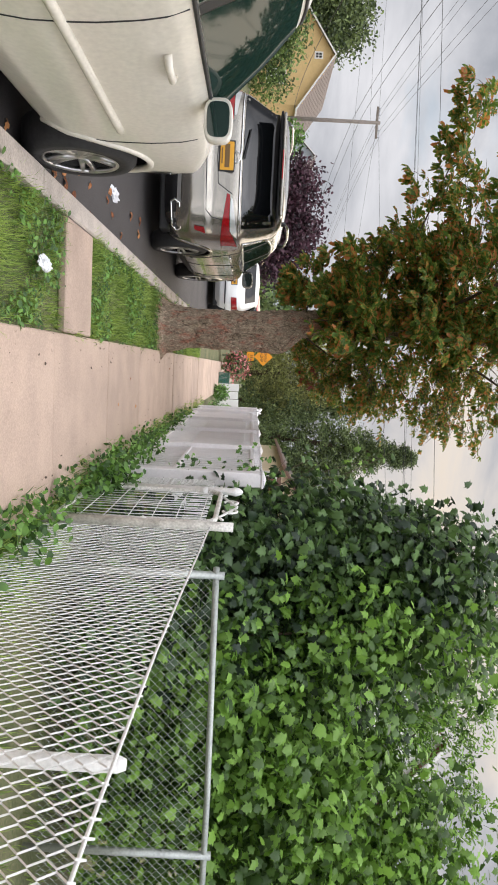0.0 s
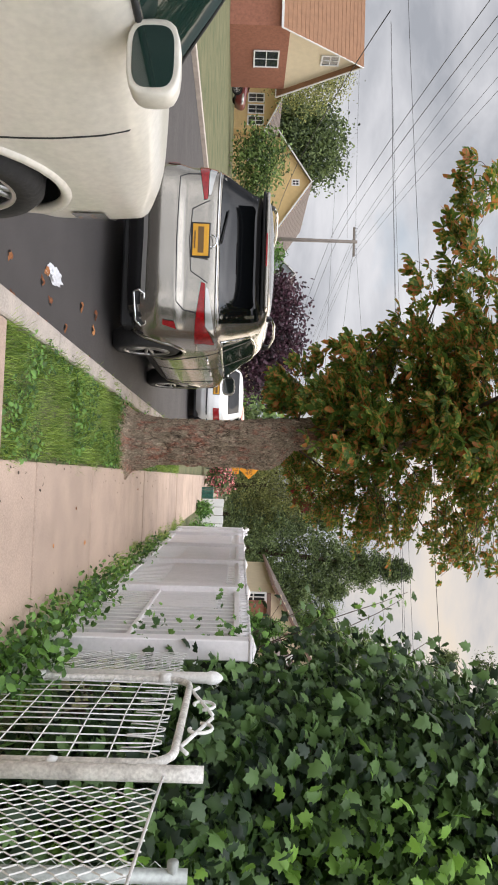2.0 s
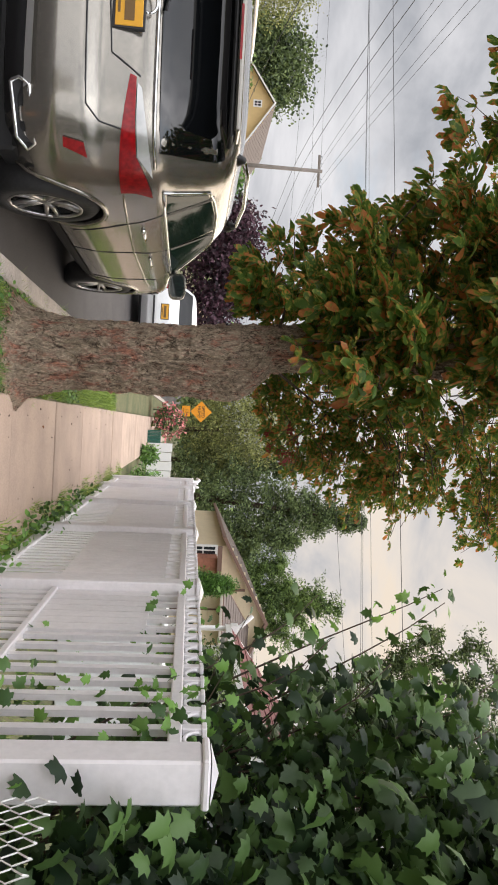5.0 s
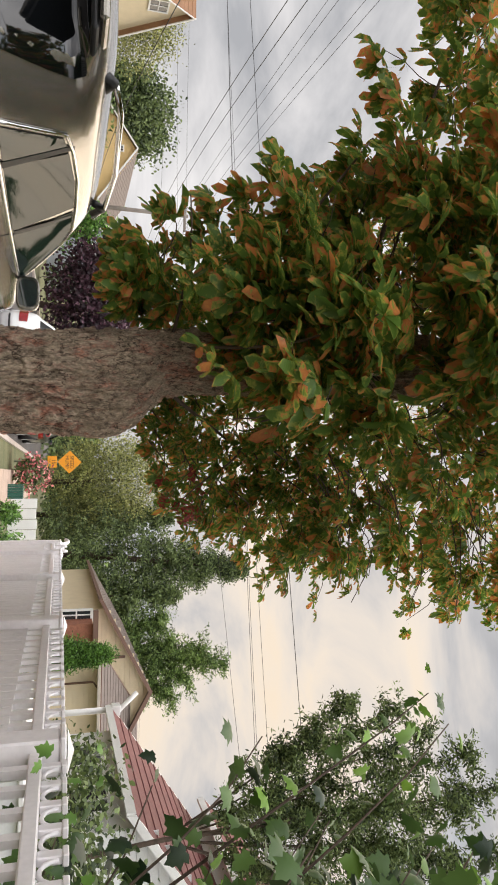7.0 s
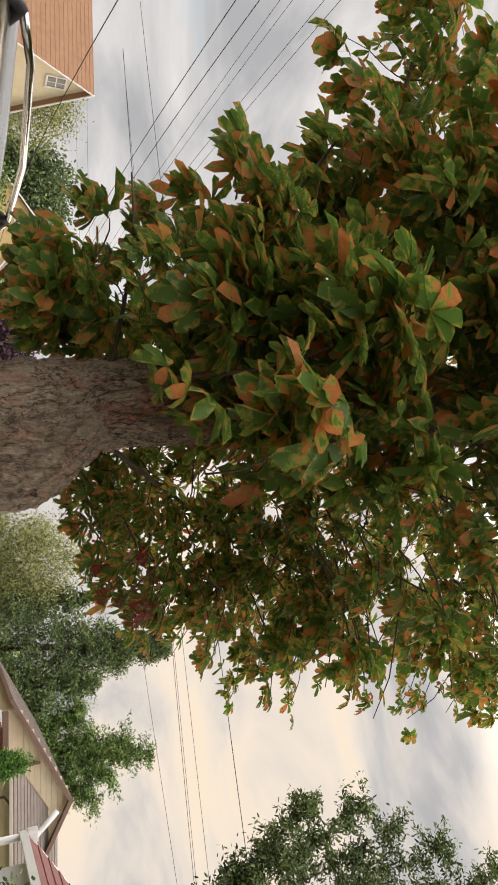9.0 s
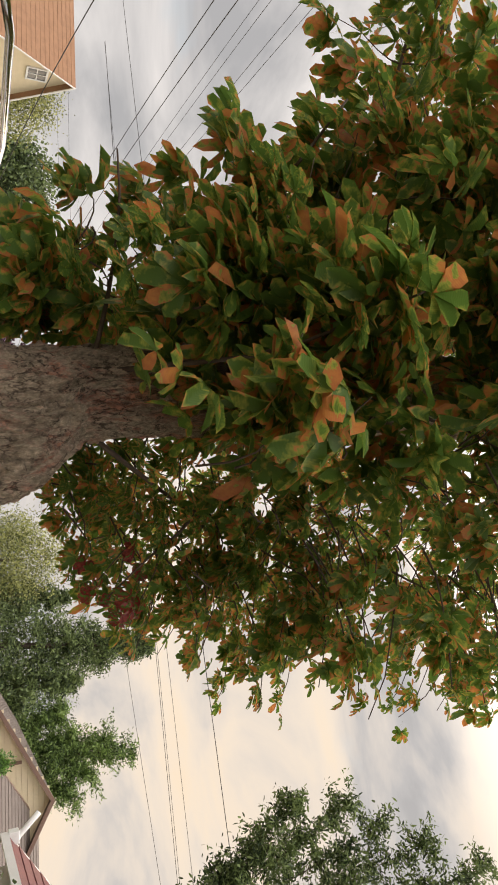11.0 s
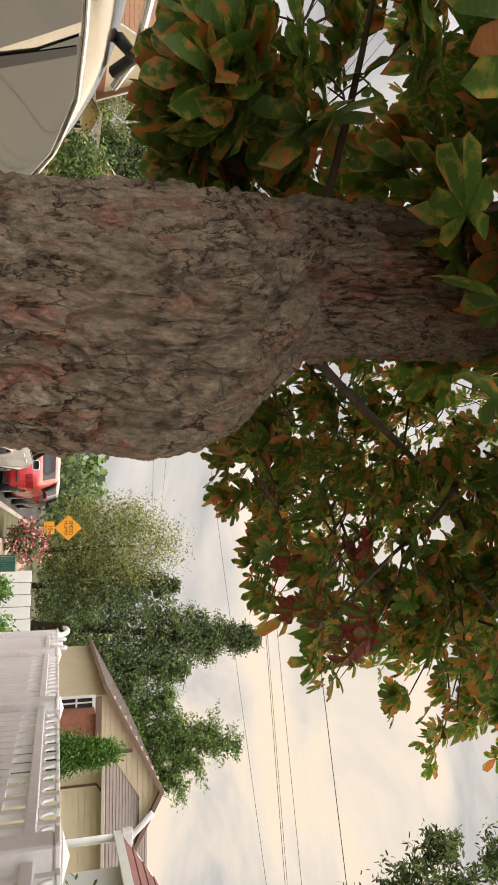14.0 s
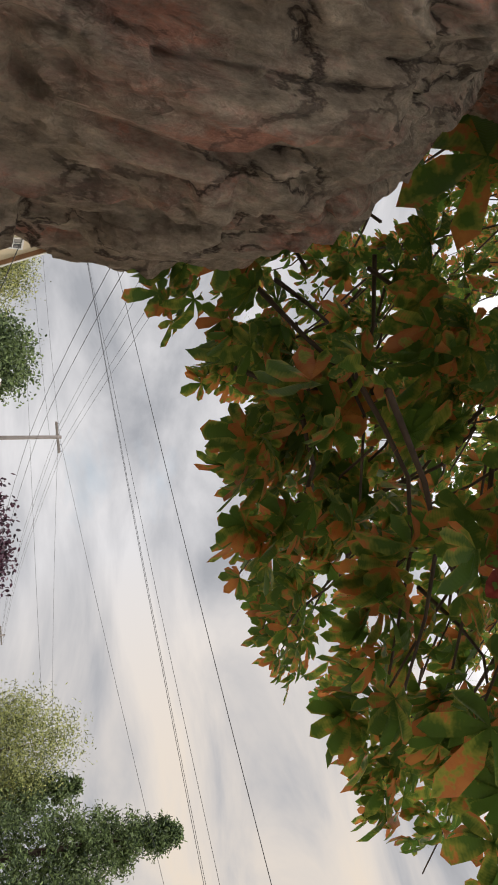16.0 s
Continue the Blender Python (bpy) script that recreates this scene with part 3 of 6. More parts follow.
def palmate(leaflets, size, droop, fold, rows=None):
    """One horse-chestnut leaf: leaflets fanned from the tip of the stalk; local origin at the fan."""
    v, f, u = [], [], []
    prof = [(0.0, 0.018), (0.25, 0.10), (0.5, 0.20), (0.72, 0.265), (0.88, 0.225), (0.965, 0.11), (1.0, 0.0)]
    if rows:
        prof = [prof[k] for k in rows]
    span = radians(230)
    for i in range(leaflets):
        a = -span / 2 + span * i / (leaflets - 1)
        ln = size * (1 - 0.38 * abs(a) / (span / 2)) * (0.9 + 0.2 * RNG.random())
        dr = droop * (0.7 + 0.6 * RNG.random())
        fo = fold * (0.5 + RNG.random())
        b = len(v)
        ca, sa = math.cos(a), math.sin(a)
        for j, (t, w) in enumerate(prof):
            for s in (-1, 0, 1):
                lx, ly = ln * t, ln * w * s * (1 + 0.1 * math.sin(9 * t + i))
                lz = -dr * ln * t * t - (0.0 if s else 0.03 * ln) + fo * abs(ly) + 0.012 * ln * math.sin(14 * t + 2 * s)
                v.append((lx * ca - ly * sa, lx * sa + ly * ca, lz))
                u.append((t, abs(s) * (0.5 + 0.5 * t) + 0.25 * t))
        for j in range(len(prof) - 1):
            for s in (0, 1):
                p = b + j * 3 + s
                f.append((p, p + 3, p + 4, p + 1))
    # stalk
    b = len(v)
    for t, zz in ((0, 0), (1, 0)):
        for dx, dz in ((0.0025, 0), (-0.0013, 0.002), (-0.0013, -0.002)):
            v.append((-size * 0.75 * t, dx, dz - 0.02 * t))
            u.append((0.2, 0))
    for k in range(3):
        f.append((b + k, b + (k + 1) % 3, b + 3 + (k + 1) % 3, b + 3 + k))
    return v, f, u


LEAVES = [palmate(n, 1.0, d, fo) for n, d, fo in ((7, 0.30, 0.2), (5, 0.25, 0.35), (7, 0.5, 0.15), (5, 0.75, 0.8), (6, 0.15, 0.1))]


SHAPES = ((7, 0.30, 0.2), (5, 0.25, 0.35), (7, 0.5, 0.15), (5, 0.75, 0.8), (6, 0.15, 0.1))
COARSE = [palmate(n, 1.0, d, fo, (0, 2, 4, 6)) for n, d, fo in SHAPES] + [palmate(n, 1.0, d, fo, (0, 2, 4, 6)) for n, d, fo in SHAPES]


def crown_radius(z, a):
    """Reach of the crown from the trunk at height z in the direction a (0: pavement side, 90: down the street, 180: road side, 270: towards the start)."""
    zs = [1.55, 1.75, 2.0, 2.4, 2.8, 3.4, 4.0, 5.0, 6.2, 7.0]
    east = [0.0, 0.2, 0.62, 0.9, 1.1, 1.3, 1.35, 1.2, 1.0, 0.5]
    north = [0.0, 0.3, 1.1, 1.9, 2.5, 3.1, 3.5, 3.6, 2.6, 1.0]
    west = [0.5, 0.85, 1.12, 1.28, 1.5, 2.05, 2.5, 2.9, 2.4, 1.0]
    south = [0.1, 0.6, 1.0, 1.12, 1.25, 1.5, 1.8, 2.1, 2.0, 0.8]
    r = [np.interp(z, zs, k) for k in (east, north, west, south)]
    a = a % (2 * math.pi)
    i = int(a // (math.pi / 2)) % 4
    t = a / (math.pi / 2) - int(a // (math.pi / 2))
    t = t * t * (3 - 2 * t)
    flat = 0.24 * math.sin(2 * a) if i == 2 else 0.0
    return (r[i] * (1 - t) + r[(i + 1) % 4] * t) * (1 - flat)


tips = []
rnd = random.Random(5)
while len(tips) < 1350:
    z = 1.66 + 3.7 * rnd.random() ** 1.15
    a = rnd.random() * 2 * math.pi
    R = crown_radius(z, a)
    r = R * (0.16 + 0.82 * rnd.random() ** 0.6)
    x, yy = math.cos(a) * r, math.sin(a) * r
    # gaps between the boughs
    if noise.noise(Vector((x, yy, z)) * 1.9 + Vector((4, 2, 7))) < -0.16 and r > 0.45 * R:
        continue
    # thinner towards the top on the pavement side
    if x > 0.2 and z > 3.1 and rnd.random() < 0.45:
        continue
    # keep the way beside the trunk clear
    if x > 0.28 and yy < 0.0 and z < 2.75:
        continue
    if z < 2.1 and yy < -0.5 and x > 0.12:
        continue
    tips.append((x, yy, z, a))
# the long bough that reaches over the road
for k in range(30):
    u = 0.55 + 0.47 * rnd.random()
    tips.append((-0.2 - 3.1 * u + rnd.gauss(0, 0.16), 0.1 * u + rnd.gauss(0, 0.2), 2.9 + 1.2 * u + rnd.gauss(0, 0.16), math.pi))
near, far_ = [], [[] for _ in COARSE]
tw_v, tw_f = [], []
for x, yy, z, a in tips:
    tip = Vector((x, yy, z))
    start = Vector((x * 0.6 - 0.08 + rnd.gauss(0, 0.12), yy * 0.6 + rnd.gauss(0, 0.12), z - 0.16 + 0.3 * rnd.random()))
    if a == math.pi:
        start = Vector((x + 0.16, 0.05, 2.9 + 1.2 * (-0.2 - x - 0.16) / 3.1 + 0.04))
    kept = 0
    out = (tip - start).normalized()
    for k in range(rnd.randint(5, 8) if (yy < 0.25 and x < 0.25) else rnd.randint(10, 14)):
        t = 0.45 + 0.6 * rnd.random()
        at = start.lerp(tip, t)
        side = Vector((rnd.gauss(0, 1), rnd.gauss(0, 1), rnd.gauss(-0.1, 0.6))).normalized()
        d = (out * 0.7 + side).normalized()
        d.z -= 0.25
        d.normalize()
        front = yy < 0.25 and x < 0.25
        size = rnd.uniform(0.09, 0.155) if front else rnd.uniform(0.045, 0.08)
        up = Vector((rnd.gauss(0, 0.45), rnd.gauss(-0.25, 0.45), 1)).normalized()
        zax = (up - d * up.dot(d)).normalized()
        yax = zax.cross(d)
        centre = at + d * size * 0.75
        m = Matrix((d, yax, zax)).transposed()
        kind = rnd.randrange(len(LEAVES))
        gx, gy = centre.x, centre.y
        if gx > 0.26 and gy < -0.05 and centre.z < 2.5:
            continue
        if centre.z < (1.68 if front else 1.80):
            continue
        if gx > -0.15 and math.hypot(gx - 0.55, gy + 0.27, centre.z - 1.4) < (1.15 if size > 0.055 else 0.75) and rnd.random() < 0.9:
            continue
        if gx > -0.42 and gy < 0.25 and centre.z < 2.02 and math.hypot(gx + 0.1, gy) < 0.62:
            continue
        if gx > -0.15 and gy > -0.6 and centre.z < 1.36 + 0.36 * math.hypot(gx - 0.53, gy + 0.52):
            continue
        if gx > -0.62 and gy < -0.2 and centre.z < 1.85:
            continue
        if math.hypot(gx + 0.1, gy) < 0.36 and centre.z < 2.2:
            continue
        kept += 1
        if centre.z < 2.75 and gy < 0.7 and len(near) < 280:
            near.append((kind, centre, m, size))
        else:
            far_[kind if front else kind + 5].append((centre, m, size))
    if kept > 3 and math.hypot(start.x + 0.12, start.y) > 0.45:
        pts, rad = limb(start, tip, 0.0045, 0.002, sag=0.06, wob=0.05, n=5)
        tube(pts, rad, 5, tw_v, tw_f)
twigs = raw("twig_work", tw_v, tw_f, M_TWIG, tree, smooth=True)
tagged(twigs, kind="stuff")
for kind, (v, f, u) in enumerate(COARSE):
    if far_[kind]:
        c = np.array([k[0] for k in far_[kind]])
        m = np.array([np.array(k[1]) for k in far_[kind]])
        s_ = [k[2] for k in far_[kind]]
        f4 = [q for q in f if len(q) == 4]
        ob = scatter("crown", v, f4, c, m, s_, M_FRONT if kind < 5 else M_CROWN, tree, tuv=u)
        tagged(ob, kind="stuff")
leaf_meshes = []
for v, f, u in LEAVES:
    ob = raw("leaf", v, f, M_CHESTNUT, None, uvs=u)
    leaf_meshes.append(ob.data)
    bpy.data.objects.remove(ob)
for kind, c, m, size in near:
    ob = new("leaf", leaf_meshes[kind])
    ob.parent = tree
    ob.matrix_local = Matrix.Translation(c) @ m.to_4x4() @ Matrix.Diagonal((size, size, size, 1))
# a spray of leaves turned deep red, hanging over the pavement
red_meshes = []
for me_ in leaf_meshes[:4]:
    me_ = me_.copy()
    me_.materials.clear()
    me_.materials.append(M_TURNED)
    red_meshes.append(me_)
RED = Vector((0.54, 10.3, 1.86)) - Vector(tree.location)
rp_, rq_ = limb(Vector((0.30, 0.16, 2.42)), RED + Vector((0.0, 0, 0.10)), 0.008, 0.003, sag=0.05, wob=0.04)
tube_part("twig", rp_, rq_, M_TWIG, tree, sides=6)
for k in range(12):
    at = RED + Vector((rnd.uniform(-0.16, 0.14), rnd.uniform(-0.08, 0.14), 0.10 + rnd.uniform(-0.10, 0.16)))
    d = Vector((rnd.gauss(0.3, 0.6), rnd.gauss(0, 0.6), -0.9)).normalized()
    zax = Vector((rnd.gauss(0, 0.5), -1, rnd.gauss(0.2, 0.4)))
    zax = (zax - d * zax.dot(d)).normalized()
    m = Matrix((d, zax.cross(d), zax)).transposed()
    size = rnd.uniform(0.05, 0.08)
    ob = new("leaf", red_meshes[k % 4])
    ob.parent = tree
    ob.matrix_local = Matrix.Translation(at) @ m.to_4x4() @ Matrix.Diagonal((size, size, size, 1))

# ---- white vinyl fence with baluster top ----
FX = 1.40
vinyl = thing("vinyl_fence", "white vinyl privacy fence with open picket panels and baluster top", "fence", (FX, 7.05, -0.07))
POSTS = [7.05, 9.15, 11.25, 13.35, 15.45, 16.75]


def fence_post(y, tall):
    bm = boxes((-0.065, 0.065, y - 0.065, y + 0.065, 0, tall), bevel=0.008)
    p = part("post", bm, M_WHITEPVC, vinyl)
    c = bmesh.new()
    box(c, -0.074, 0.074, y - 0.074, y + 0.074, tall, tall + 0.022, 0.006)
    q = [c.verts.new((sx * 0.062, y + sy * 0.062, tall + 0.026)) for sx, sy in ((-1, -1), (1, -1), (1, 1), (-1, 1))]
    top = c.verts.new((0, y, tall + 0.05))
    for i in range(4):
        c.faces.new((q[i], q[(i + 1) % 4], top))
    part("cap", c, M_WHITEPVC, p)


def picket_row(a, b, step, half, z0, z1, name, thick=0.012):
    n = int((b - a) / step)
    for k in range(n):
        yy = a + (k + 0.5) * (b - a) / n
        part(name, boxes((-thick, thick, yy - half, yy + half, z0, z1)), M_WHITEPVC, vinyl)


for i, py in enumerate(POSTS):
    fence_post(py - 7.05, 1.43)
    if i == len(POSTS) - 1:
        break
    a, b = py - 7.05 + 0.066, POSTS[i + 1] - 7.05 - 0.066
    open_panel = i == 0
    rails = ((0.10, 0.19), (0.60, 0.635), (1.325, 1.37)) if open_panel else ((0.10, 0.19), (1.325, 1.37))
    for z0, z1 in rails:
        part("rail", boxes((-0.028, 0.028, a, b, z0, z1), bevel=0.005), M_WHITEPVC, vinyl)
    if open_panel:
        mid = a + 0.62 * (b - a)
        picket_row(a, mid, 0.135, 0.019, 0.19, 1.325, "picket")
        picket_row(mid, b, 0.105, 0.03, 0.19, 0.60, "picket", 0.006)
        picket_row(mid, b, 0.105, 0.0505, 0.635, 1.18, "board")
        picket_row(mid, b, 0.135, 0.019, 1.18, 1.325, "picket")
    else:
        picket_row(a, b, 0.105, 0.024 if i < 3 else 0.045, 0.19, 0.58, "picket", 0.006)
        picket_row(a, b, 0.105, 0.0505, 0.58, 1.235, "board")
        picket_row(a, b, 0.135, 0.022, 1.235, 1.325, "picket")
    # stubs of the pickets above the rail, with a scalloped loop between each pair
    n = int((b - a) / 0.135)
    gap = (b - a) / n
    for k in range(n):
        yy = a + (k + 0.5) * gap
        stub = boxes((-0.012, 0.012, yy - 0.019, yy + 0.019, 1.37, 1.435), (-0.016, 0.016, yy - 0.026, yy + 0.026, 1.4355, 1.452), bevel=0.003)
        part("finial", stub, M_WHITEPVC, vinyl)
        if k < n - 1:
            w = gap / 2 - 0.017
            tube_part("scallop", [(0, yy + gap / 2 + w * math.cos(t), 1.425 - 0.048 * math.sin(t)) for t in np.linspace(0, math.pi, 8)], 0.007, M_WHITEPVC, vinyl, sides=6)
# swept arch of the far gateway
arch = [(0, 16.75 - 7.05 + 0.5 * (1 - math.cos(t)) * 0.9, 1.40 + 0.16 * math.sin(t)) for t in np.linspace(0.1, 2.2, 9)]
tube_part("gate_scroll", arch, 0.028, M_WHITEPVC, vinyl)
for yy in (9.35, 8.75):
    tube_part("gate_scroll", [(0, yy + 0.30 * t + 0.07 * math.cos(7 * t), 1.45 + 0.07 * math.sin(7 * t)) for t in np.linspace(0, 1, 14)], 0.02, M_WHITEPVC, vinyl)

# ---- chain-link fence, painted white, with its gate ----
chain = thing("chain_link_fence", "white painted chain-link fence with round posts", "fence", (FX, 0, -0.05))


def mesh_wires(y0, y1, z0, z1, pitch, r, top_jag=0.025):
    """Zigzag wires, each hooked into its neighbours, so that they form diamonds."""
    verts, faces = [], []
    half = pitch / 2
    rows = int((z1 - z0) / half)
    for i in range(int((y1 - y0) / half)):
        base = y0 + (i + 0.5) * half
        pts = []
        for k in range(rows + 1):
            s = 1 if (k + i) % 2 else -1
            bow = 0.012 * math.sin(1.9 * base) * math.sin(3.1 * k / rows)
            pts.append((bow + 0.003 * s, base + 0.5 * half * s, z0 + k * (z1 - z0) / rows + 0.012 * math.sin(1.3 * base)))
        pts.append((0.006, pts[-1][1] + 0.010, pts[-1][2] + top_jag * (0.6 + 0.4 * math.sin(11 * base))))
        tube(pts, r, 3, verts, faces)
    return verts, faces


v, f = mesh_wires(0.0, 5.10, 0.08, 1.05, 0.062, 0.0030)
SAG = ([0, 2.7, 3.34, 5.1], [-0.075, -0.065, -0.05, 0.0])
v = [(p[0], p[1], p[2] + float(np.interp(p[1], *SAG)) * p[2]) for p in v]
ob = raw("wire_mesh", v, f, M_GALV, chain)
for yy, tall in ((2.72, 0.99), (0.2, 0.99)):
    tube_part("post", [(0.04, yy, 0), (0.04, yy, tall), (0.04, yy, tall + 0.02)], [0.022, 0.022, 0.014], M_GALV, chain, sides=14)
v, f = tube([(0, 5.20, -0.02), (0, 5.20, 1.12), (0, 5.20, 1.215)], 0.030, 16)
raw("gate_post", v, f, M_RUSTY, chain, "thick worn gate post with an open top", smooth=True)
v, f = tube([(0, 6.40, -0.02), (0, 6.40, 1.17), (0, 6.40, 1.19), (0, 6.40, 1.20), (0, 6.40, 1.225), (0, 6.40, 1.25), (0, 6.40, 1.26)], [0.03, 0.03, 0.037, 0.037, 0.033, 0.018, 0.004], 16)
raw("gate_post", v, f, M_GALV, chain, "white gate post with an acorn cap", smooth=True)
tube_part("top_wire", [(0, 0.0, 0.98), (0.005, 2.5, 0.985), (0, 3.34, 1.0), (0, 5.18, 1.07)], 0.005, M_GALV, chain)
v, f = mesh_wires(6.46, 6.95, 0.08, 1.0, 0.058, 0.0026)
raw("wire_mesh", v, f, M_GALV, chain)

gate = thing("wire_gate", "white tubular garden gate with woven wire and scrolled top", "gate", (FX, 5.26, -0.05))
W, Ht, rr = 1.09, 1.09, 0.12
outline = [(0, 0.02, 0.12)] + [(0, 0.02, Ht - rr)] + [(0, 0.02 + rr - rr * math.cos(t), Ht - rr + rr * math.sin(t)) for t in np.linspace(0.2, math.pi / 2, 5)]
outline += [(0, W - rr + rr * math.sin(t), Ht - rr + rr * math.cos(t)) for t in np.linspace(0, math.pi / 2 - 0.1, 5)] + [(0, W, Ht - rr), (0, W, 0.12)]
outline += [(0, W - 0.05, 0.07), (0, 0.07, 0.07), (0, 0.02, 0.12)]
tube_part("frame", outline, 0.018, M_RUSTY, gate, sides=10)
for k in range(13):
    yy = 0.07 + k * 0.08
    wob = 0.008 * math.sin(k)
    tube_part("wire", [(0.004, yy, 0.08), (0.004 + wob, yy, 0.55), (0.004, yy, Ht - 0.06)], 0.0032, M_GALV, gate, sides=5)
for k in range(6):
    z = 0.22 + k * 0.155
    tube_part("cross_wire", [(-0.004, 0.02, z), (-0.012, W * 0.5, z + 0.012 * math.cos(k)), (-0.004, W, z)], 0.0032, M_GALV, gate, sides=5)
for k in range(7):
    c = 0.10 + k * 0.145
    tube_part("loop", [(0.006, c + 0.06 * math.cos(t), Ht - 0.22 + 0.16 * math.sin(t)) for t in np.linspace(0, math.pi, 8)], 0.003, M_GALV, gate, sides=5)
for s in (-1, 1):
    pts = []
    for t in np.linspace(0, 1, 18):
        ang = t * 5.2
        rad_ = 0.075 * (1 - 0.72 * t)
        pts.append((0, W / 2 + s * (0.06 + 0.10 - rad_ * math.cos(ang)), Ht + 0.085 - 0.02 * t + rad_ * math.sin(ang)))
    tube_part("scroll", pts, 0.008, M_GALV, gate, sides=7)
    tube_part("scroll_bar", [(0, W / 2 + s * 0.02, Ht + 0.135), (0, W / 2 + s * 0.18, Ht + 0.08), (0, W / 2 + s * 0.36, Ht + 0.018), (0, W / 2 + s * 0.42, Ht + 0.05)], 0.009, M_GALV, gate, sides=7)
for y_, z_ in ((1.10, 0.28), (1.10, 0.95)):
    tube_part("hinge", [(0, y_, z_ - 0.03), (0, y_, z_ + 0.03)], 0.03, M_GALV, gate, sides=10)
tube_part("latch", [(0, -0.02, 0.62), (-0.02, 0.0, 0.64), (0, 0.03, 0.66)], 0.014, M_GALV, gate, sides=8)

back = thing("back_fence", "bare galvanised chain-link fence across the yard", "fence", (1.6, 5.0, -0.05))
v, f = mesh_wires(0, 2.9, 0.08, 1.1, 0.058, 0.0018)
v = [(p[1], p[0], p[2]) for p in v]
raw("wire_mesh", v, f, M_BARE, back)
tube_part("top_rail", [(0, 0, 1.13), (1.5, 0, 1.14), (2.9, 0, 1.13)], 0.02, M_BARE, back)
for xx in (0.05, 1.86):
    tube_part("post", [(xx, 0, 0), (xx, 0, 1.18)], 0.025, M_BARE, back)

# ---- vehicles ----
def plain(name, c, rough=0.5, metal=0.0, spec=0.5, coat=0.0, vary=0.06, bump=0.0, scale=3, grain=40):
    return material(name, c, rough, metal, vary=vary, scale=scale, grain=grain, bump=bump, spec=spec, coat=coat)


M_SILVER = plain("champagne_paint", (0.27, 0.25, 0.215), 0.22, 0.75, coat=0.7, vary=0.08)
M_WHITECAR = plain("dusty_white_paint", (0.66, 0.62, 0.54), 0.38, 0.0, coat=0.4, vary=0.10, scale=1.4)
M_WHITE2 = plain("white_paint", (0.75, 0.75, 0.74), 0.3, coat=0.5)
M_MAROON = plain("maroon_paint", (0.16, 0.02, 0.025), 0.3, coat=0.6)
M_REDCAR = plain("red_paint", (0.55, 0.02, 0.03), 0.3, coat=0.6)
M_GREYCAR = plain("dark_grey_paint", (0.05, 0.055, 0.06), 0.3, 0.3, coat=0.6)
M_BLACK = plain("black_plastic", (0.018, 0.018, 0.019), 0.55, vary=0.2, bump=0.1)
M_TYRE = plain("tyre_rubber", (0.022, 0.021, 0.021), 0.8, vary=0.3, bump=0.3)
M_CHROME = plain("chrome", (0.72, 0.72, 0.72), 0.12, 1.0)
M_RIM = plain("alloy_rim", (0.48, 0.47, 0.46), 0.3, 0.9, vary=0.15)


def car_glass(name, c, shine):
    """Dark glazing with a clear, dim mirror of the street."""
    m = bpy.data.materials.new(name)
    m.use_nodes = True
    nt = m.node_tree
    nt.nodes.remove(nt.nodes["Principled BSDF"])
    d, g, a = nt.nodes.new("ShaderNodeBsdfDiffuse"), nt.nodes.new("ShaderNodeBsdfGlossy"), nt.nodes.new("ShaderNodeAddShader")
    n = nt.nodes.new("ShaderNodeTexNoise")
    n.inputs["Scale"].default_value, n.inputs["Detail"].default_value = 5, 4
    r = nt.nodes.new("ShaderNodeMapRange")
    r.inputs[3].default_value, r.inputs[4].default_value = 0.02, 0.06
    nt.links.new(n.outputs[0], r.inputs[0])
    nt.links.new(r.outputs[0], g.inputs["Roughness"])
    d.inputs[0].default_value = (*c, 1)
    g.inputs[0].default_value = (shine, shine, shine, 1)
    nt.links.new(d.outputs[0], a.inputs[0])
    nt.links.new(g.outputs[0], a.inputs[1])
    nt.links.new(a.outputs[0], nt.nodes["Material Output"].inputs[0])
    return m


M_AUTOGLASS = car_glass("dark_car_glass", (0.003, 0.0035, 0.004), 0.05)
M_TINTGLASS = car_glass("greenish_car_glass", (0.010, 0.026, 0.021), 0.075)
M_REDLENS = plain("red_lens", (0.25, 0.005, 0.007), 0.2, spec=0.3, coat=0.3, vary=0.35, scale=22)
M_CLEARLENS = plain("clear_lens", (0.50, 0.50, 0.48), 0.12, 0.4, coat=1.0)
M_PLATE = plain("orange_number_plate", (0.72, 0.36, 0.03), 0.5)
M_PLATEINK = plain("dark_plate_ink", (0.16, 0.09, 0.03), 0.6)
M_LIP = plain("satin_silver", (0.50, 0.49, 0.47), 0.35, 0.7)


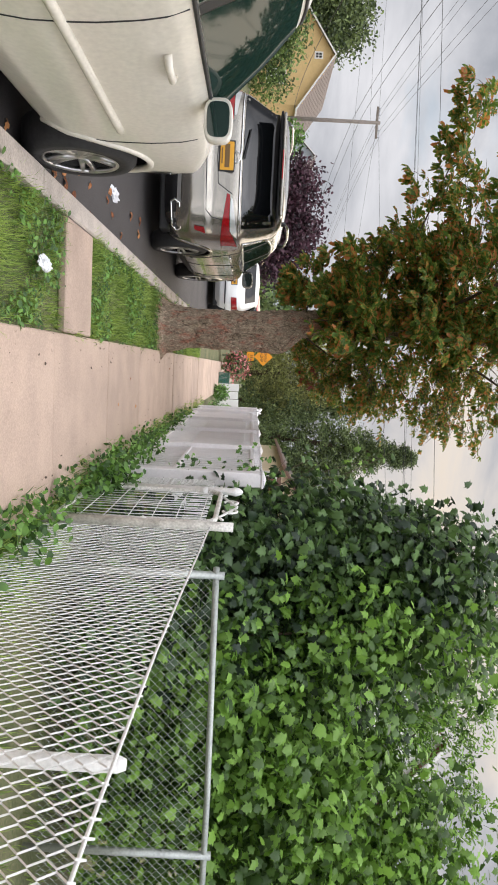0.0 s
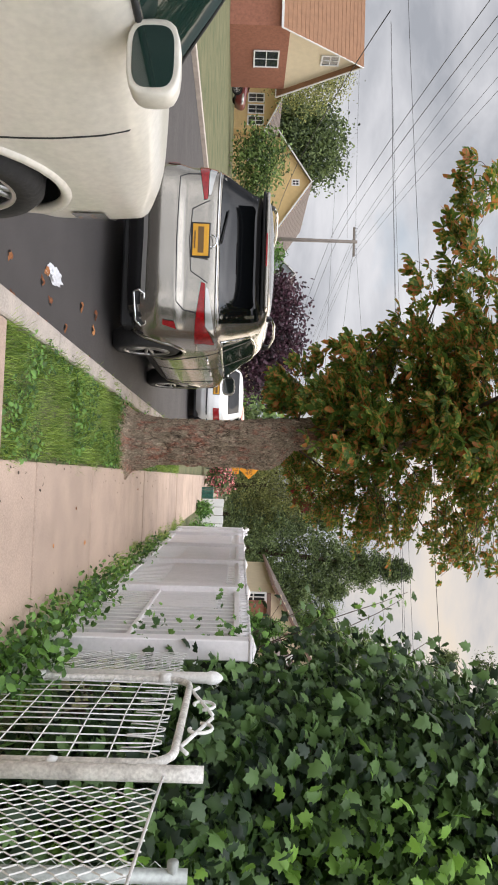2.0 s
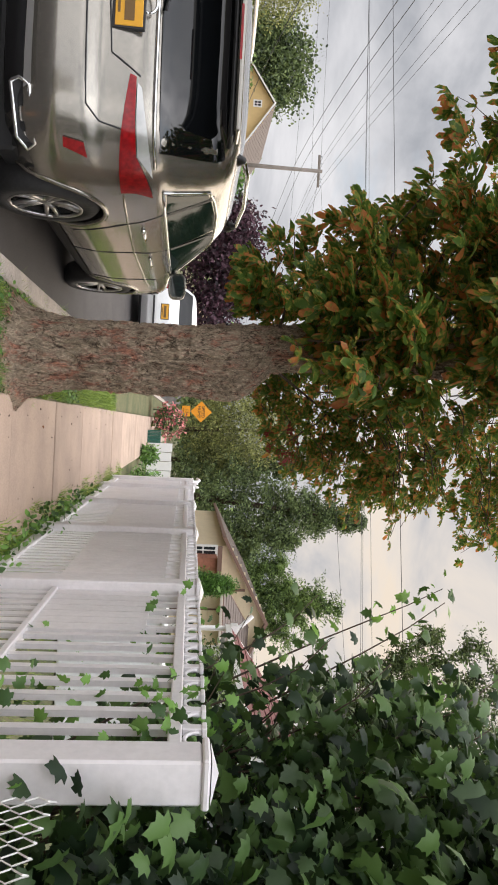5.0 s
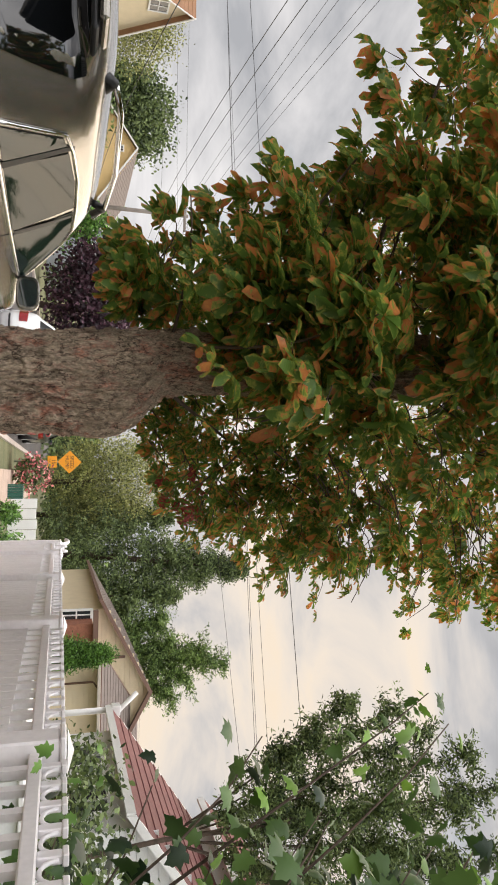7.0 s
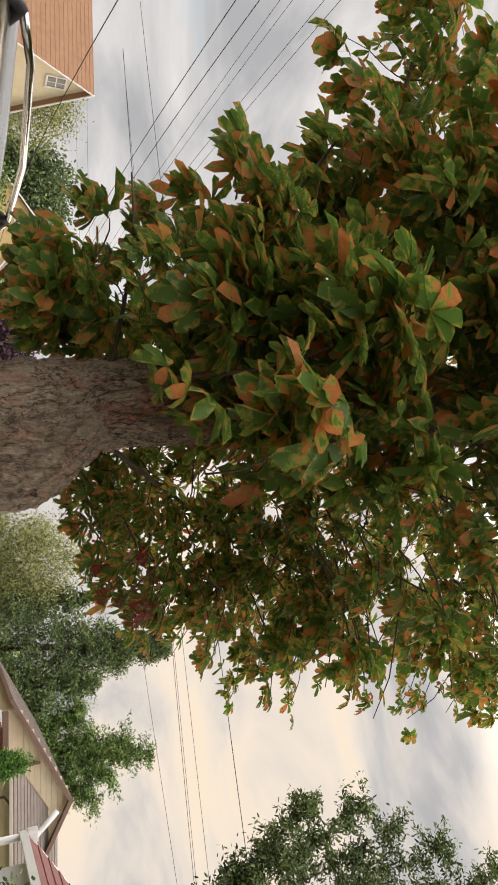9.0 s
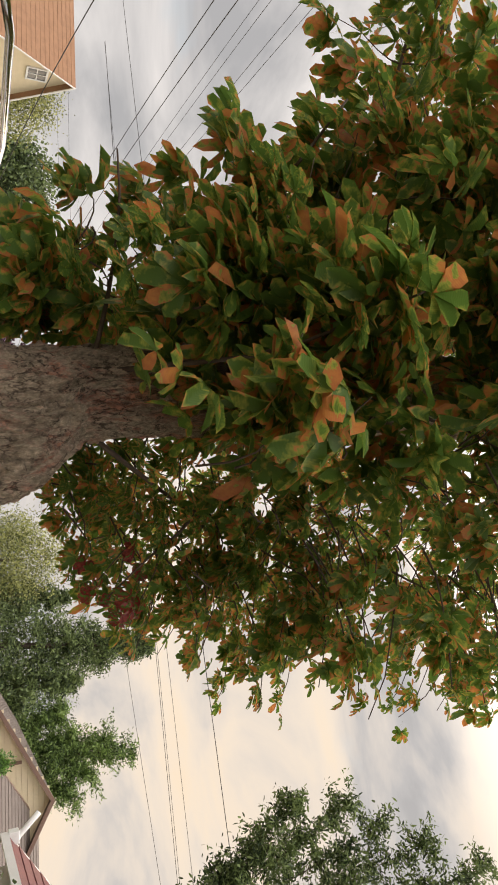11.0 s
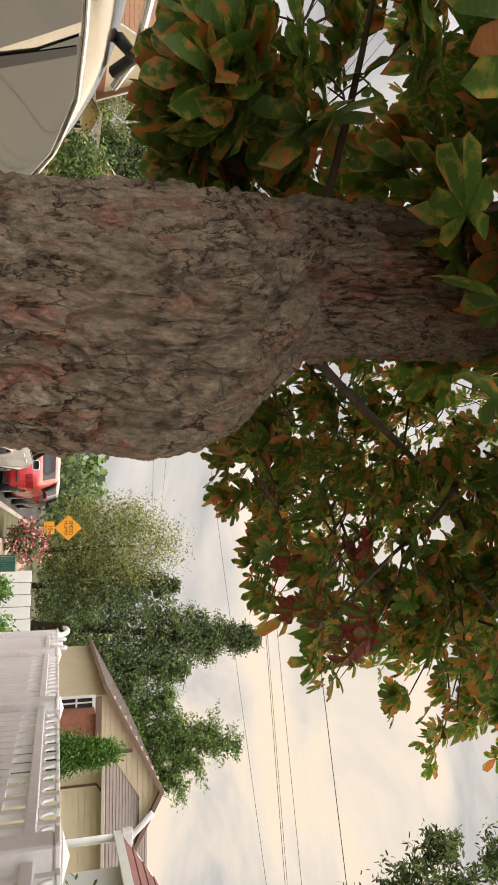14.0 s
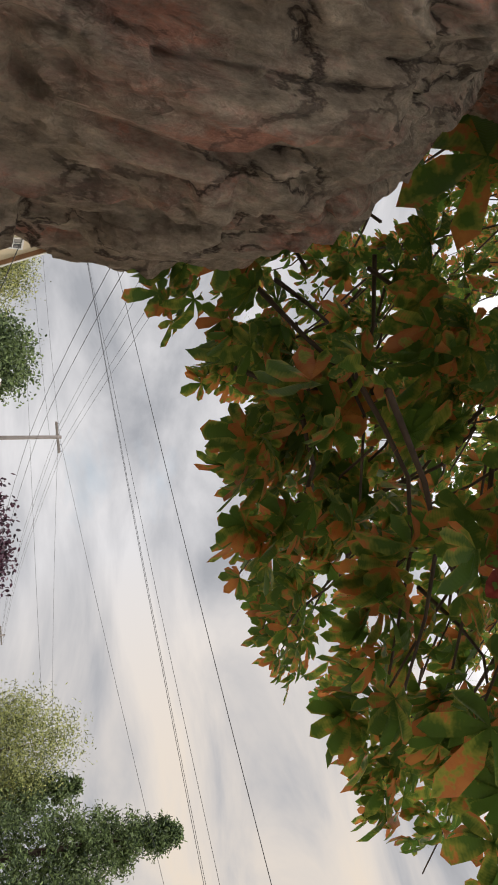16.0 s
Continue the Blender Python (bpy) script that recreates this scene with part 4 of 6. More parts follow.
class Shell:
    """A car body as a stack of rounded outlines; rows: height, rear, front, half-width."""

    def __init__(self, rows, power=5.0):
        r = np.array(rows, float)
        zz = np.linspace(r[0, 0], r[-1, 0], 64)
        self.z = zz
        self.cols = [np.interp(zz, r[:, 0], r[:, k]) for k in (1, 2, 3)]
        for c in self.cols:
            c[1:-1] = 0.25 * c[:-2] + 0.5 * c[1:-1] + 0.25 * c[2:]
        self.power = power

    def ring(self, z, n=600):
        yr, yf, w = [np.interp(z, self.z, c) for c in self.cols]
        a = np.linspace(-math.pi / 2, math.pi / 2, n)
        e = 2 / self.power
        x = w * np.abs(np.cos(a)) ** e
        y = (yr + yf) / 2 + (yf - yr) / 2 * np.sign(np.sin(a)) * np.abs(np.sin(a)) ** e
        s = np.concatenate([[0], np.cumsum(np.hypot(np.diff(x), np.diff(y)))])
        return s, x, y

    def at(self, kind, a, z, off=0.0):
        """A point on the skin: kind r, s, f (rear, side, front), a the x or y there; off metres proud of it."""
        s, x, y = self.ring(z)
        sign = 1.0
        if kind == "s":
            k = np.interp(a, y, s)
        else:
            sign = -1.0 if a < 0 else 1.0
            h = len(s) // 2
            k = np.interp(abs(a), x[:h], s[:h]) if kind == "r" else np.interp(abs(a), x[h:][::-1], s[h:][::-1])
        px, py = np.interp(k, s, x), np.interp(k, s, y)
        d = 0.01
        nx = np.interp(k + d, s, y) - np.interp(k - d, s, y)
        ny = -(np.interp(k + d, s, x) - np.interp(k - d, s, x))
        ln = math.hypot(nx, ny) or 1
        return (sign * (px + off * nx / ln), py + off * ny / ln, z)

    def body(self, holes, seg=150):
        v, f = [], []
        n = len(self.z)
        for z in self.z:
            s, x, y = self.ring(z)
            k = np.linspace(0, s[-1], seg)
            px, py = np.interp(k, s, x), np.interp(k, s, y)
            for i in range(seg):
                v.append((px[i], py[i], z))
            for i in range(seg - 2, 0, -1):
                v.append((-px[i], py[i], z))
        m = 2 * seg - 2
        for i in range(n - 1):
            for k in range(m):
                a, b = i * m + k, i * m + (k + 1) % m
                c = np.array([v[q] for q in (a, b, b + m, a + m)]).mean(0)
                if abs(c[0]) > 0.3 and any((c[1] - hy) ** 2 + (c[2] - hz) ** 2 < hr * hr for hy, hz, hr in holes):
                    continue
                f.append((a, b, b + m, a + m))
        f.append(tuple(range((n - 1) * m, n * m)))
        f.append(tuple(range(m))[::-1])
        return v, f

    def patch(self, low, high, off=0.006, mirror=False, nu=14, nv=8):
        """A panel on the skin between a lower and an upper line of (kind, a, z) points."""
        def along(line, u):
            t = u * (len(line) - 1)
            i = min(int(t), len(line) - 2)
            t -= i
            p, q = line[i], line[i + 1]
            return np.array(self.at(p[0], p[1], p[2], off)) * (1 - t) + np.array(self.at(q[0], q[1], q[2], off)) * t, p, q, t
        v, f = [], []
        for j in range(nv + 1):
            for i in range(nu + 1):
                u, w = i / nu, j / nv
                t1 = u * (len(low) - 1)
                i1 = min(int(t1), len(low) - 2)
                t1 -= i1
                t2 = u * (len(high) - 1)
                i2 = min(int(t2), len(high) - 2)
                t2 -= i2
                a = (low[i1][1] * (1 - t1) + low[i1 + 1][1] * t1) * (1 - w) + (high[i2][1] * (1 - t2) + high[i2 + 1][1] * t2) * w
                z = (low[i1][2] * (1 - t1) + low[i1 + 1][2] * t1) * (1 - w) + (high[i2][2] * (1 - t2) + high[i2 + 1][2] * t2) * w
                p = self.at(low[0][0], a, z, off)
                v.append((-p[0], p[1], p[2]) if mirror else p)
        for j in range(nv):
            for i in range(nu):
                a = j * (nu + 1) + i
                f.append((a, a + 1, a + nu + 2, a + nu + 1))
        return v, f

    def line(self, pts, r, off=0.004, mirror=False, steps=5):
        """A bead along the skin through (kind, a, z) points."""
        out = []
        for p, q in zip(pts, pts[1:]):
            for k in range(steps):
                t = k / steps
                out.append(self.at(p[0], p[1] * (1 - t) + q[1] * t, p[2] * (1 - t) + q[2] * t, off))
        out.append(self.at(*pts[-1], off))
        if mirror:
            out = [(-x, y, z) for x, y, z in out]
        return tube(out, r, 6)


def add(name, vf, mat, parent, label="", smooth=True):
    return raw(name, vf[0], vf[1], mat, parent, label, smooth=smooth)


def wheel(car, x, y, r, spokes=10, mat=None, width=0.21):
    mat = mat or M_RIM
    s = 1 if x > 0 else -1
    hub = new("wheel")
    hub.parent = car
    hub.location = (x, y, r)
    v, f = [], []
    prof = [(-width / 2, 0.66), (-width / 2, 0.90), (-width / 2 + 0.03, 0.985), (0, 1.0), (width / 2 - 0.03, 0.985), (width / 2, 0.90), (width / 2, 0.66)]
    n = 40
    for k in range(n):
        a = 2 * math.pi * k / n
        for px, pr in prof:
            v.append((px, r * pr * math.cos(a), r * pr * math.sin(a)))
    m = len(prof)
    for k in range(n):
        for i in range(m):
            a, b = k * m + i, k * m + (i + 1) % m
            c = ((k + 1) % n) * m
            f.append((a, b, c + (i + 1) % m, c + i))
    raw("tyre", v, f, M_TYRE, hub, smooth=True)
    v, f = tube([(s * 0.02, 0, 0), (s * 0.035, 0, 0)], r * 0.66, 32)
    raw("rim_disc", v, f, M_BLACK, hub)
    ring = [(s * (width / 2 - 0.012), r * 0.655 * math.cos(t), r * 0.655 * math.sin(t)) for t in np.linspace(0, 2 * math.pi, 37)]
    v, f = tube(ring, 0.014, 6)
    raw("rim", v, f, mat, hub, smooth=True)
    for k in range(spokes):
        a = 2 * math.pi * (k // 2) / (spokes / 2) + (0.17 if k % 2 else -0.17)
        c, d = math.cos(a), math.sin(a)
        p = [(s * (width / 2 - 0.045), r * 0.08 * c, r * 0.08 * d), (s * (width / 2 - 0.035), r * 0.4 * c, r * 0.4 * d), (s * (width / 2 - 0.018), r * 0.645 * c, r * 0.645 * d)]
        v, f = tube(p, [0.022, 0.019, 0.016], 6)
        raw("spoke", v, f, mat, hub, smooth=True)
    v, f = tube([(s * 0.04, 0, 0), (s * (width / 2 - 0.03), 0, 0), (s * (width / 2 - 0.022), 0, 0)], [r * 0.17, r * 0.15, r * 0.05], 16)
    raw("hub_cap", v, f, mat, hub, smooth=True)
    return hub


def arch_trim(sh, y, z, r, car, mat):
    for mir in (False, True):
        pts = []
        for t in np.linspace(-0.25, math.pi + 0.25, 22):
            p = sh.at("s", y + r * math.cos(t), max(sh.z[0], z + r * math.sin(t)), -0.006)
            pts.append((-p[0], p[1], p[2]) if mir else p)
        v, f = tube(pts, 0.022, 7)
        raw("wheel_arch", v, f, mat, car, smooth=True)
        x0 = 0.42 if not mir else -0.42
        ring, f = [], []
        for t in np.linspace(-0.3, math.pi + 0.3, 20):
            a = sh.at("s", y + r * math.cos(t), max(sh.z[0], z + r * math.sin(t)), -0.012)
            ring.append((-a[0] if mir else a[0], a[1], a[2]))
            ring.append((x0, a[1], a[2]))
        f = [(2 * k, 2 * k + 1, 2 * k + 3, 2 * k + 2) for k in range(19)]
        raw("arch_liner", ring, f, M_BLACK, car)


def mirror_parts(car, base, s, mat, size=1.0):
    """Door mirror: painted shell, glass towards the rear, dark stalk."""
    x, y, z = base
    sh = bmesh.new()
    bmesh.ops.create_icosphere(sh, subdivisions=3, radius=1)
    for v in sh.verts:
        v.co = Vector([math.copysign(abs(c) ** 0.62, c) for c in v.co])
        v.co.y = max(v.co.y, -0.35)
    bmesh.ops.transform(sh, verts=sh.verts, matrix=Matrix.Translation((x + s * 0.13 * size, y, z + 0.06 * size)) @ Matrix.Diagonal((0.125 * size, 0.10 * size, 0.085 * size, 1)))
    m = part("mirror", sh, mat, car, smooth=True)
    g = bmesh.new()
    bmesh.ops.create_circle(g, cap_ends=True, radius=1, segments=32)
    for v in g.verts:
        v.co = Vector([math.copysign(abs(c) ** 0.55, c) for c in v.co])
    bmesh.ops.transform(g, verts=g.verts, matrix=Matrix.Translation((x + s * 0.13 * size, y - 0.0375 * size, z + 0.06 * size)) @ Matrix.Rotation(math.pi / 2, 4, "X") @ Matrix.Diagonal((0.10 * size, 0.066 * size, 1, 1)))
    part("mirror_glass", g, M_CHROME if size < 0 else M_TINTGLASS, m)
    v, f = tube([(x - s * 0.02, y + 0.01, z), (x + s * 0.05, y, z + 0.03)], 0.035 * size, 8)
    raw("mirror_stalk", v, f, M_BLACK, m, smooth=True)


def plate(car, sh, z, w, h, mat):
    p = sh.at("r", 0.0, z, 0.012)
    pl = part("number_plate", boxes((-w / 2, w / 2, p[1] - 0.012, p[1] + 0.02, z - h / 2, z + h / 2), bevel=0.004), mat, car)
    part("plate_frame", boxes((-w / 2 - 0.014, w / 2 + 0.014, p[1] - 0.009, p[1] + 0.015, z - h / 2 - 0.016, z + h / 2 + 0.012), bevel=0.004), M_BLACK, pl)
    part("plate_bar", boxes((-w / 2 + 0.03, w / 2 - 0.03, p[1] - 0.0145, p[1] - 0.011, z - 0.025, z + 0.03)), M_PLATEINK, pl)
    part("plate_bar", boxes((-w / 2 + 0.07, w / 2 - 0.07, p[1] - 0.0145, p[1] - 0.011, z - 0.062, z - 0.048)), M_PLATEINK, pl)


def crossover():
    car = thing("crossover_car", "champagne metallic crossover parked at the kerb, orange rear plate", "car", (-1.93, 8.84, -0.12))
    sh = Shell([(0.24, 0.26, 4.40, 0.84), (0.36, 0.07, 4.56, 0.905), (0.55, 0.0, 4.62, 0.935), (0.72, 0.03, 4.61, 0.935), (0.80, 0.09, 4.58, 0.93), (0.98, 0.12, 4.46, 0.925),
                (1.06, 0.15, 4.22, 0.91), (1.12, 0.19, 3.55, 0.895), (1.17, 0.22, 3.36, 0.875), (1.36, 0.40, 2.98, 0.785), (1.50, 0.50, 2.68, 0.715), (1.575, 0.36, 2.48, 0.675),
                (1.63, 0.42, 2.28, 0.61), (1.67, 0.75, 2.05, 0.46), (1.69, 1.1, 1.75, 0.15)], 5.5)
    holes = [(0.93, 0.36, 0.395), (3.60, 0.36, 0.395)]
    add("body", sh.body(holes), M_SILVER, car)
    for hy, hz, hr in holes:
        arch_trim(sh, hy, hz, hr, car, M_SILVER)
    for x in (0.82, -0.82):
        wheel(car, x, 0.93, 0.36)
        wheel(car, x, 3.60, 0.36)
    R, S = "r", "s"
    add("rear_window", sh.patch([(R, -0.74, 1.135), (R, 0, 1.125), (R, 0.74, 1.135)], [(R, -0.635, 1.525), (R, 0, 1.55), (R, 0.635, 1.525)], 0.008), M_AUTOGLASS, car, "black rear glass reflecting the trees")
    add("lower_bumper", sh.patch([(R, -0.80, 0.25), (R, 0.80, 0.25)], [(R, -0.84, 0.39), (R, 0, 0.41), (R, 0.84, 0.39)], 0.006), M_BLACK, car)
    add("bumper_strip", sh.patch([(R, -0.55, 0.405), (R, 0, 0.415), (R, 0.55, 0.405)], [(R, -0.53, 0.45), (R, 0, 0.455), (R, 0.53, 0.45)], 0.02, nv=2), M_LIP, car)
    for mir in (False, True):
        k = -1 if mir else 1
        lamp = add("tail_lamp", sh.patch([(R, 0.40, 0.965), (R, 0.60, 0.935), (R, 0.78, 0.905), (R, 0.885, 0.885)], [(R, 0.41, 1.0), (R, 0.60, 0.998), (R, 0.775, 1.0), (R, 0.875, 1.085)], 0.012, mir, nu=24), M_REDLENS, car)
        add("lamp_lens", sh.patch([(R, 0.44, 1.006), (R, 0.60, 1.004), (R, 0.775, 1.008)], [(R, 0.46, 1.03), (R, 0.62, 1.055), (R, 0.83, 1.09)], 0.013, mir), M_CLEARLENS, lamp)
        add("reflector", sh.patch([(R, 0.755, 0.605), (R, 0.79, 0.60)], [(R, 0.765, 0.715), (R, 0.815, 0.725)], 0.008, mir, 3, 3), M_REDLENS, car)
        c = [(k * (0.66 + dx), sh.at(R, 0.66 + dx, 0.39)[1] - 0.03, 0.385 + dz) for dx, dz in ((-0.13, -0.045), (0.10, -0.045), (0.14, 0.0), (0.12, 0.05), (-0.12, 0.05), (-0.15, 0.0), (-0.13, -0.045))]
        tip = add("exhaust_tip", tube(c, 0.012, 6), M_CHROME, car)
        bm = bmesh.new()
        bm.faces.new([bm.verts.new((x, y_ + 0.012, z)) for x, y_, z in c[:-1]])
        part("exhaust_opening", bm, M_BLACK, tip)
        # glazing of the side and its bright surround
        glass = [("rear_quarter", [(S, 0.72, 1.17), (S, 1.02, 1.165)], [(S, 0.98, 1.44), (S, 1.10, 1.46)]),
                 ("rear_door", [(S, 1.06, 1.165), (S, 1.92, 1.155)], [(S, 1.14, 1.465), (S, 1.50, 1.50), (S, 1.88, 1.50)]),
                 ("front_door", [(S, 1.98, 1.155), (S, 2.98, 1.15)], [(S, 1.94, 1.50), (S, 2.25, 1.485), (S, 2.62, 1.40)])]
        for nm, lo, hi in glass:
            add(nm + "_window", sh.patch(lo, hi, 0.006, mir), M_TINTGLASS, car)
        add("window_trim", sh.line([(S, 0.66, 1.15), (S, 1.9, 1.14), (S, 3.06, 1.135)], 0.011, 0.006, mir), M_CHROME, car)
        add("window_trim", sh.line([(S, 0.66, 1.15), (S, 0.95, 1.45), (S, 1.14, 1.485), (S, 1.50, 1.515), (S, 1.92, 1.515), (S, 2.28, 1.50), (S, 2.68, 1.41), (S, 3.06, 1.135)], 0.010, 0.006, mir), M_CHROME, car)
        for yy in (1.04, 1.95):
            add("pillar", sh.patch([(S, yy - 0.03, 1.16), (S, yy + 0.03, 1.16)], [(S, yy + 0.03, 1.49), (S, yy + 0.07, 1.49)], 0.009, mir, 3, 6), M_BLACK, car)
        for a, b in (((1.45, 0.45), (1.04, 1.13)), ((2.02, 0.36), (1.97, 1.13)), ((3.05, 0.38), (3.02, 1.12))):
            add("door_seam", sh.line([(S, a[0], a[1]), (S, b[0], b[1])], 0.005, 0.001, mir), M_BLACK, car)
        for yy in (1.40, 2.25):
            p = sh.at(S, yy, 0.98, 0.02)
            add("door_handle", tube([(k * (p[0] - 0.02), p[1] - 0.11, 0.98), (k * (p[0] + 0.012), p[1] - 0.07, 0.985), (k * (p[0] + 0.012), p[1] + 0.07, 0.985), (k * (p[0] - 0.02), p[1] + 0.11, 0.98)], 0.015, 7), M_CHROME, car)
        add("side_crease", sh.line([(S, 0.5, 0.90), (S, 2.0, 0.86), (S, 4.0, 0.90)], 0.010, -0.002, mir), M_SILVER, car)
        add("sill_trim", sh.patch([(S, 1.35, 0.26), (S, 3.15, 0.26)], [(S, 1.35, 0.36), (S, 3.15, 0.35)], 0.008, mir), M_BLACK, car)
        mp = sh.at(S, 2.92, 1.14)
        mirror_parts(car, (k * mp[0], mp[1], 1.14), k, M_SILVER)
        # roof rail on three feet
        rail = [(k * 0.585, 0.72, 1.655), (k * 0.60, 0.95, 1.70), (k * 0.605, 1.6, 1.725), (k * 0.60, 2.15, 1.695), (k * 0.585, 2.35, 1.635)]
        rr_ = add("roof_rail", tube(rail, 0.016, 8), M_CHROME, car)
        for q in (rail[0], rail[3]):
            add("rail_foot", tube([(q[0], q[1] - 0.08, q[2] - 0.07), (q[0], q[1], q[2] - 0.005), (q[0], q[1] + 0.10, q[2] - 0.07)], 0.024, 7), M_BLACK, rr_)
        add("headlamp", sh.patch([("f", 0.45, 0.80), ("f", 0.90, 0.84)], [("f", 0.50, 0.90), ("f", 0.90, 0.96)], 0.01, mir), M_CLEARLENS, car)
    add("windscreen", sh.patch([("f", -0.74, 1.17), ("f", 0.74, 1.17)], [("f", -0.60, 1.54), ("f", 0.60, 1.54)], 0.006), M_TINTGLASS, car)
    add("grille", sh.patch([("f", -0.35, 0.45), ("f", 0.35, 0.45)], [("f", -0.42, 0.88), ("f", 0.42, 0.88)], 0.008), M_BLACK, car)
    add("chrome_strip", sh.line([(R, -0.80, 1.105), (R, -0.5, 1.102), (R, 0, 1.10), (R, 0.5, 1.102), (R, 0.80, 1.105)], 0.011, 0.006), M_CHROME, car)
    for pts in ([(R, -0.66, 0.80), (R, -0.60, 0.735), (R, 0, 0.725), (R, 0.60, 0.735), (R, 0.66, 0.80), (R, 0.68, 0.93)], [(R, -0.66, 0.80), (R, -0.68, 0.93)], [(R, -0.40, 1.02), (R, -0.30, 0.86), (R, 0, 0.84), (R, 0.30, 0.86), (R, 0.40, 1.02)]):
        add("tailgate_seam", sh.line(pts, 0.005, 0.001), M_BLACK, car)
    plate(car, sh, 0.945, 0.31, 0.155, M_PLATE)
    e = sh.at(R, 0, 1.06, 0.03)
    add("emblem", tube([(0.058 * math.cos(t), e[1], 1.05 + 0.044 * math.sin(t)) for t in np.linspace(0, 2 * math.pi, 25)], 0.008, 6), M_CHROME, car)
    sp = boxes((-0.58, 0.58, 0.30, 0.62, 1.565, 1.60), bevel=0.012)
    part("spoiler", sp, M_SILVER, car)
    part("spoiler_lip", boxes((-0.60, 0.60, 0.335, 0.60, 1.535, 1.564), bevel=0.01), M_BLACK, car)
    part("brake_lamp", boxes((-0.16, 0.16, 0.297, 0.31, 1.573, 1.587)), M_REDLENS, car)
    add("wiper", tube([(0, sh.at(R, 0, 1.14)[1] - 0.03, 1.14), (-0.15, sh.at(R, 0.15, 1.17)[1] - 0.03, 1.17), (-0.34, sh.at(R, 0.34, 1.20)[1] - 0.028, 1.20)], 0.009, 5), M_BLACK, car)
    part("underbody", boxes((-0.78, 0.78, 0.35, 4.3, 0.17, 0.30), bevel=0.02), M_BLACK, car)
    return car


def saloon(name, label, at, paint, glass, tall=1.0, moulding=False, heading=0.0, lamps=True, fwd=0.0, blunt=0.0):
    car = thing(name, label, "car", at)
    car.rotation_euler = (0, 0, heading)
    sh = Shell([(0.22, 0.22, 4.22, 0.76), (0.36, 0.05, 4.34, 0.825), (0.55, 0.0, 4.40, 0.85), (0.76 * tall, 0.02, 4.38 + 0.1 * blunt, 0.85), (0.90 * tall, 0.06, 4.22 + 1.2 * blunt, 0.84), (1.00 * tall, 0.12, 3.75 + 2.0 * blunt, 0.825),
                (1.06 * tall, 0.20, 3.22 + fwd, 0.80), (1.12 * tall, 0.36, 3.06 + fwd, 0.77), (1.30 * tall, 0.62, 2.74 + fwd, 0.69), (1.44 * tall, 0.86, 2.42 + fwd, 0.62), (1.50 * tall, 1.05, 2.20 + fwd, 0.54), (1.53 * tall, 1.3, 1.95 + fwd, 0.34), (1.54 * tall, 1.5, 1.75 + fwd, 0.1)], 5.0)
    hr = 0.395
    holes = [(0.80, 0.32, hr), (3.57, 0.32, hr)]
    add("body", sh.body(holes, 120), paint, car)
    for hy, hz, r in holes:
        arch_trim(sh, hy, hz, r, car, paint)
    for x in (0.75, -0.75):
        wheel(car, x, 0.80, 0.32)
        wheel(car, x, 3.57, 0.32)
    R, S = "r", "s"
    b = 1.085 * tall
    t = 1.42 * tall
    add("rear_window", sh.patch([(R, -0.62, b + 0.03), (R, 0.62, b + 0.03)], [(R, -0.52, t), (R, 0.52, t)], 0.006), glass, car)
    add("windscreen", sh.patch([("f", -0.66, b + 0.02), ("f", 0.66, b + 0.02)], [("f", -0.54, t), ("f", 0.54, t)], 0.006), glass, car)
    for mir in (False, True):
        k = -1 if mir else 1
        add("rear_door_window", sh.patch([(S, 1.02, b), (S, 1.72 + fwd, b)], [(S, 1.22, t), (S, 1.70 + fwd, t + 0.01)], 0.005, mir), glass, car)
        add("front_door_window", sh.patch([(S, 1.80 + fwd, b), (S, 2.92 + fwd, b)], [(S, 1.78 + fwd, t + 0.01), (S, 2.10 + fwd, t), (S, 2.46 + fwd, t - 0.02)], 0.005, mir), glass, car)
        add("window_seal", sh.line([(S, 1.0, b - 0.012), (S, 2.98 + fwd, b - 0.012)], 0.009, 0.003, mir), M_BLACK, car)
        add("window_seal", sh.line([(S, 2.98 + fwd, b - 0.012), (S, 2.50 + fwd, t - 0.005), (S, 2.12 + fwd, t + 0.02), (S, 1.72 + fwd, t + 0.025), (S, 1.20, t + 0.01)], 0.008, 0.003, mir), M_BLACK, car)
        add("pillar", sh.patch([(S, 1.73 + fwd, b), (S, 1.79 + fwd, b)], [(S, 1.71 + fwd, t), (S, 1.77 + fwd, t)], 0.008, mir, 3, 6), M_BLACK, car)
        for a in (1.76 + fwd, 2.98 + fwd):
            add("door_seam", sh.line([(S, a, 0.32), (S, a, 0.7), (S, a - 0.02, b - 0.03)], 0.0035, 0.0005, mir), M_BLACK, car)
        for yy in (1.22 + fwd, 2.10 + fwd):
            p = sh.at(S, yy, 0.955 * tall, 0.018)
            h = add("door_handle", tube([(k * (p[0] - 0.018), p[1] - 0.095, p[2]), (k * (p[0] + 0.012), p[1] - 0.06, p[2]), (k * (p[0] + 0.012), p[1] + 0.06, p[2]), (k * (p[0] - 0.018), p[1] + 0.095, p[2])], 0.016, 8), paint, car)
        if moulding:
            add("side_moulding", sh.line([(S, 1.0, 0.66), (S, 2.2, 0.66), (S, 3.02, 0.655)], 0.021, 0.002, mir, 8), paint, car, "body-coloured rubbing strip")
        mp = sh.at(S, (2.54 if blunt else 2.88) + fwd, b)
        mirror_parts(car, (k * mp[0], mp[1], b - 0.02), k, paint, 0.76 if blunt else 0.85)
        add("headlamp", sh.patch([("f", 0.42, 0.64), ("f", 0.80, 0.66)], [("f", 0.45, 0.76), ("f", 0.80, 0.80)], 0.008, mir), M_CLEARLENS, car)
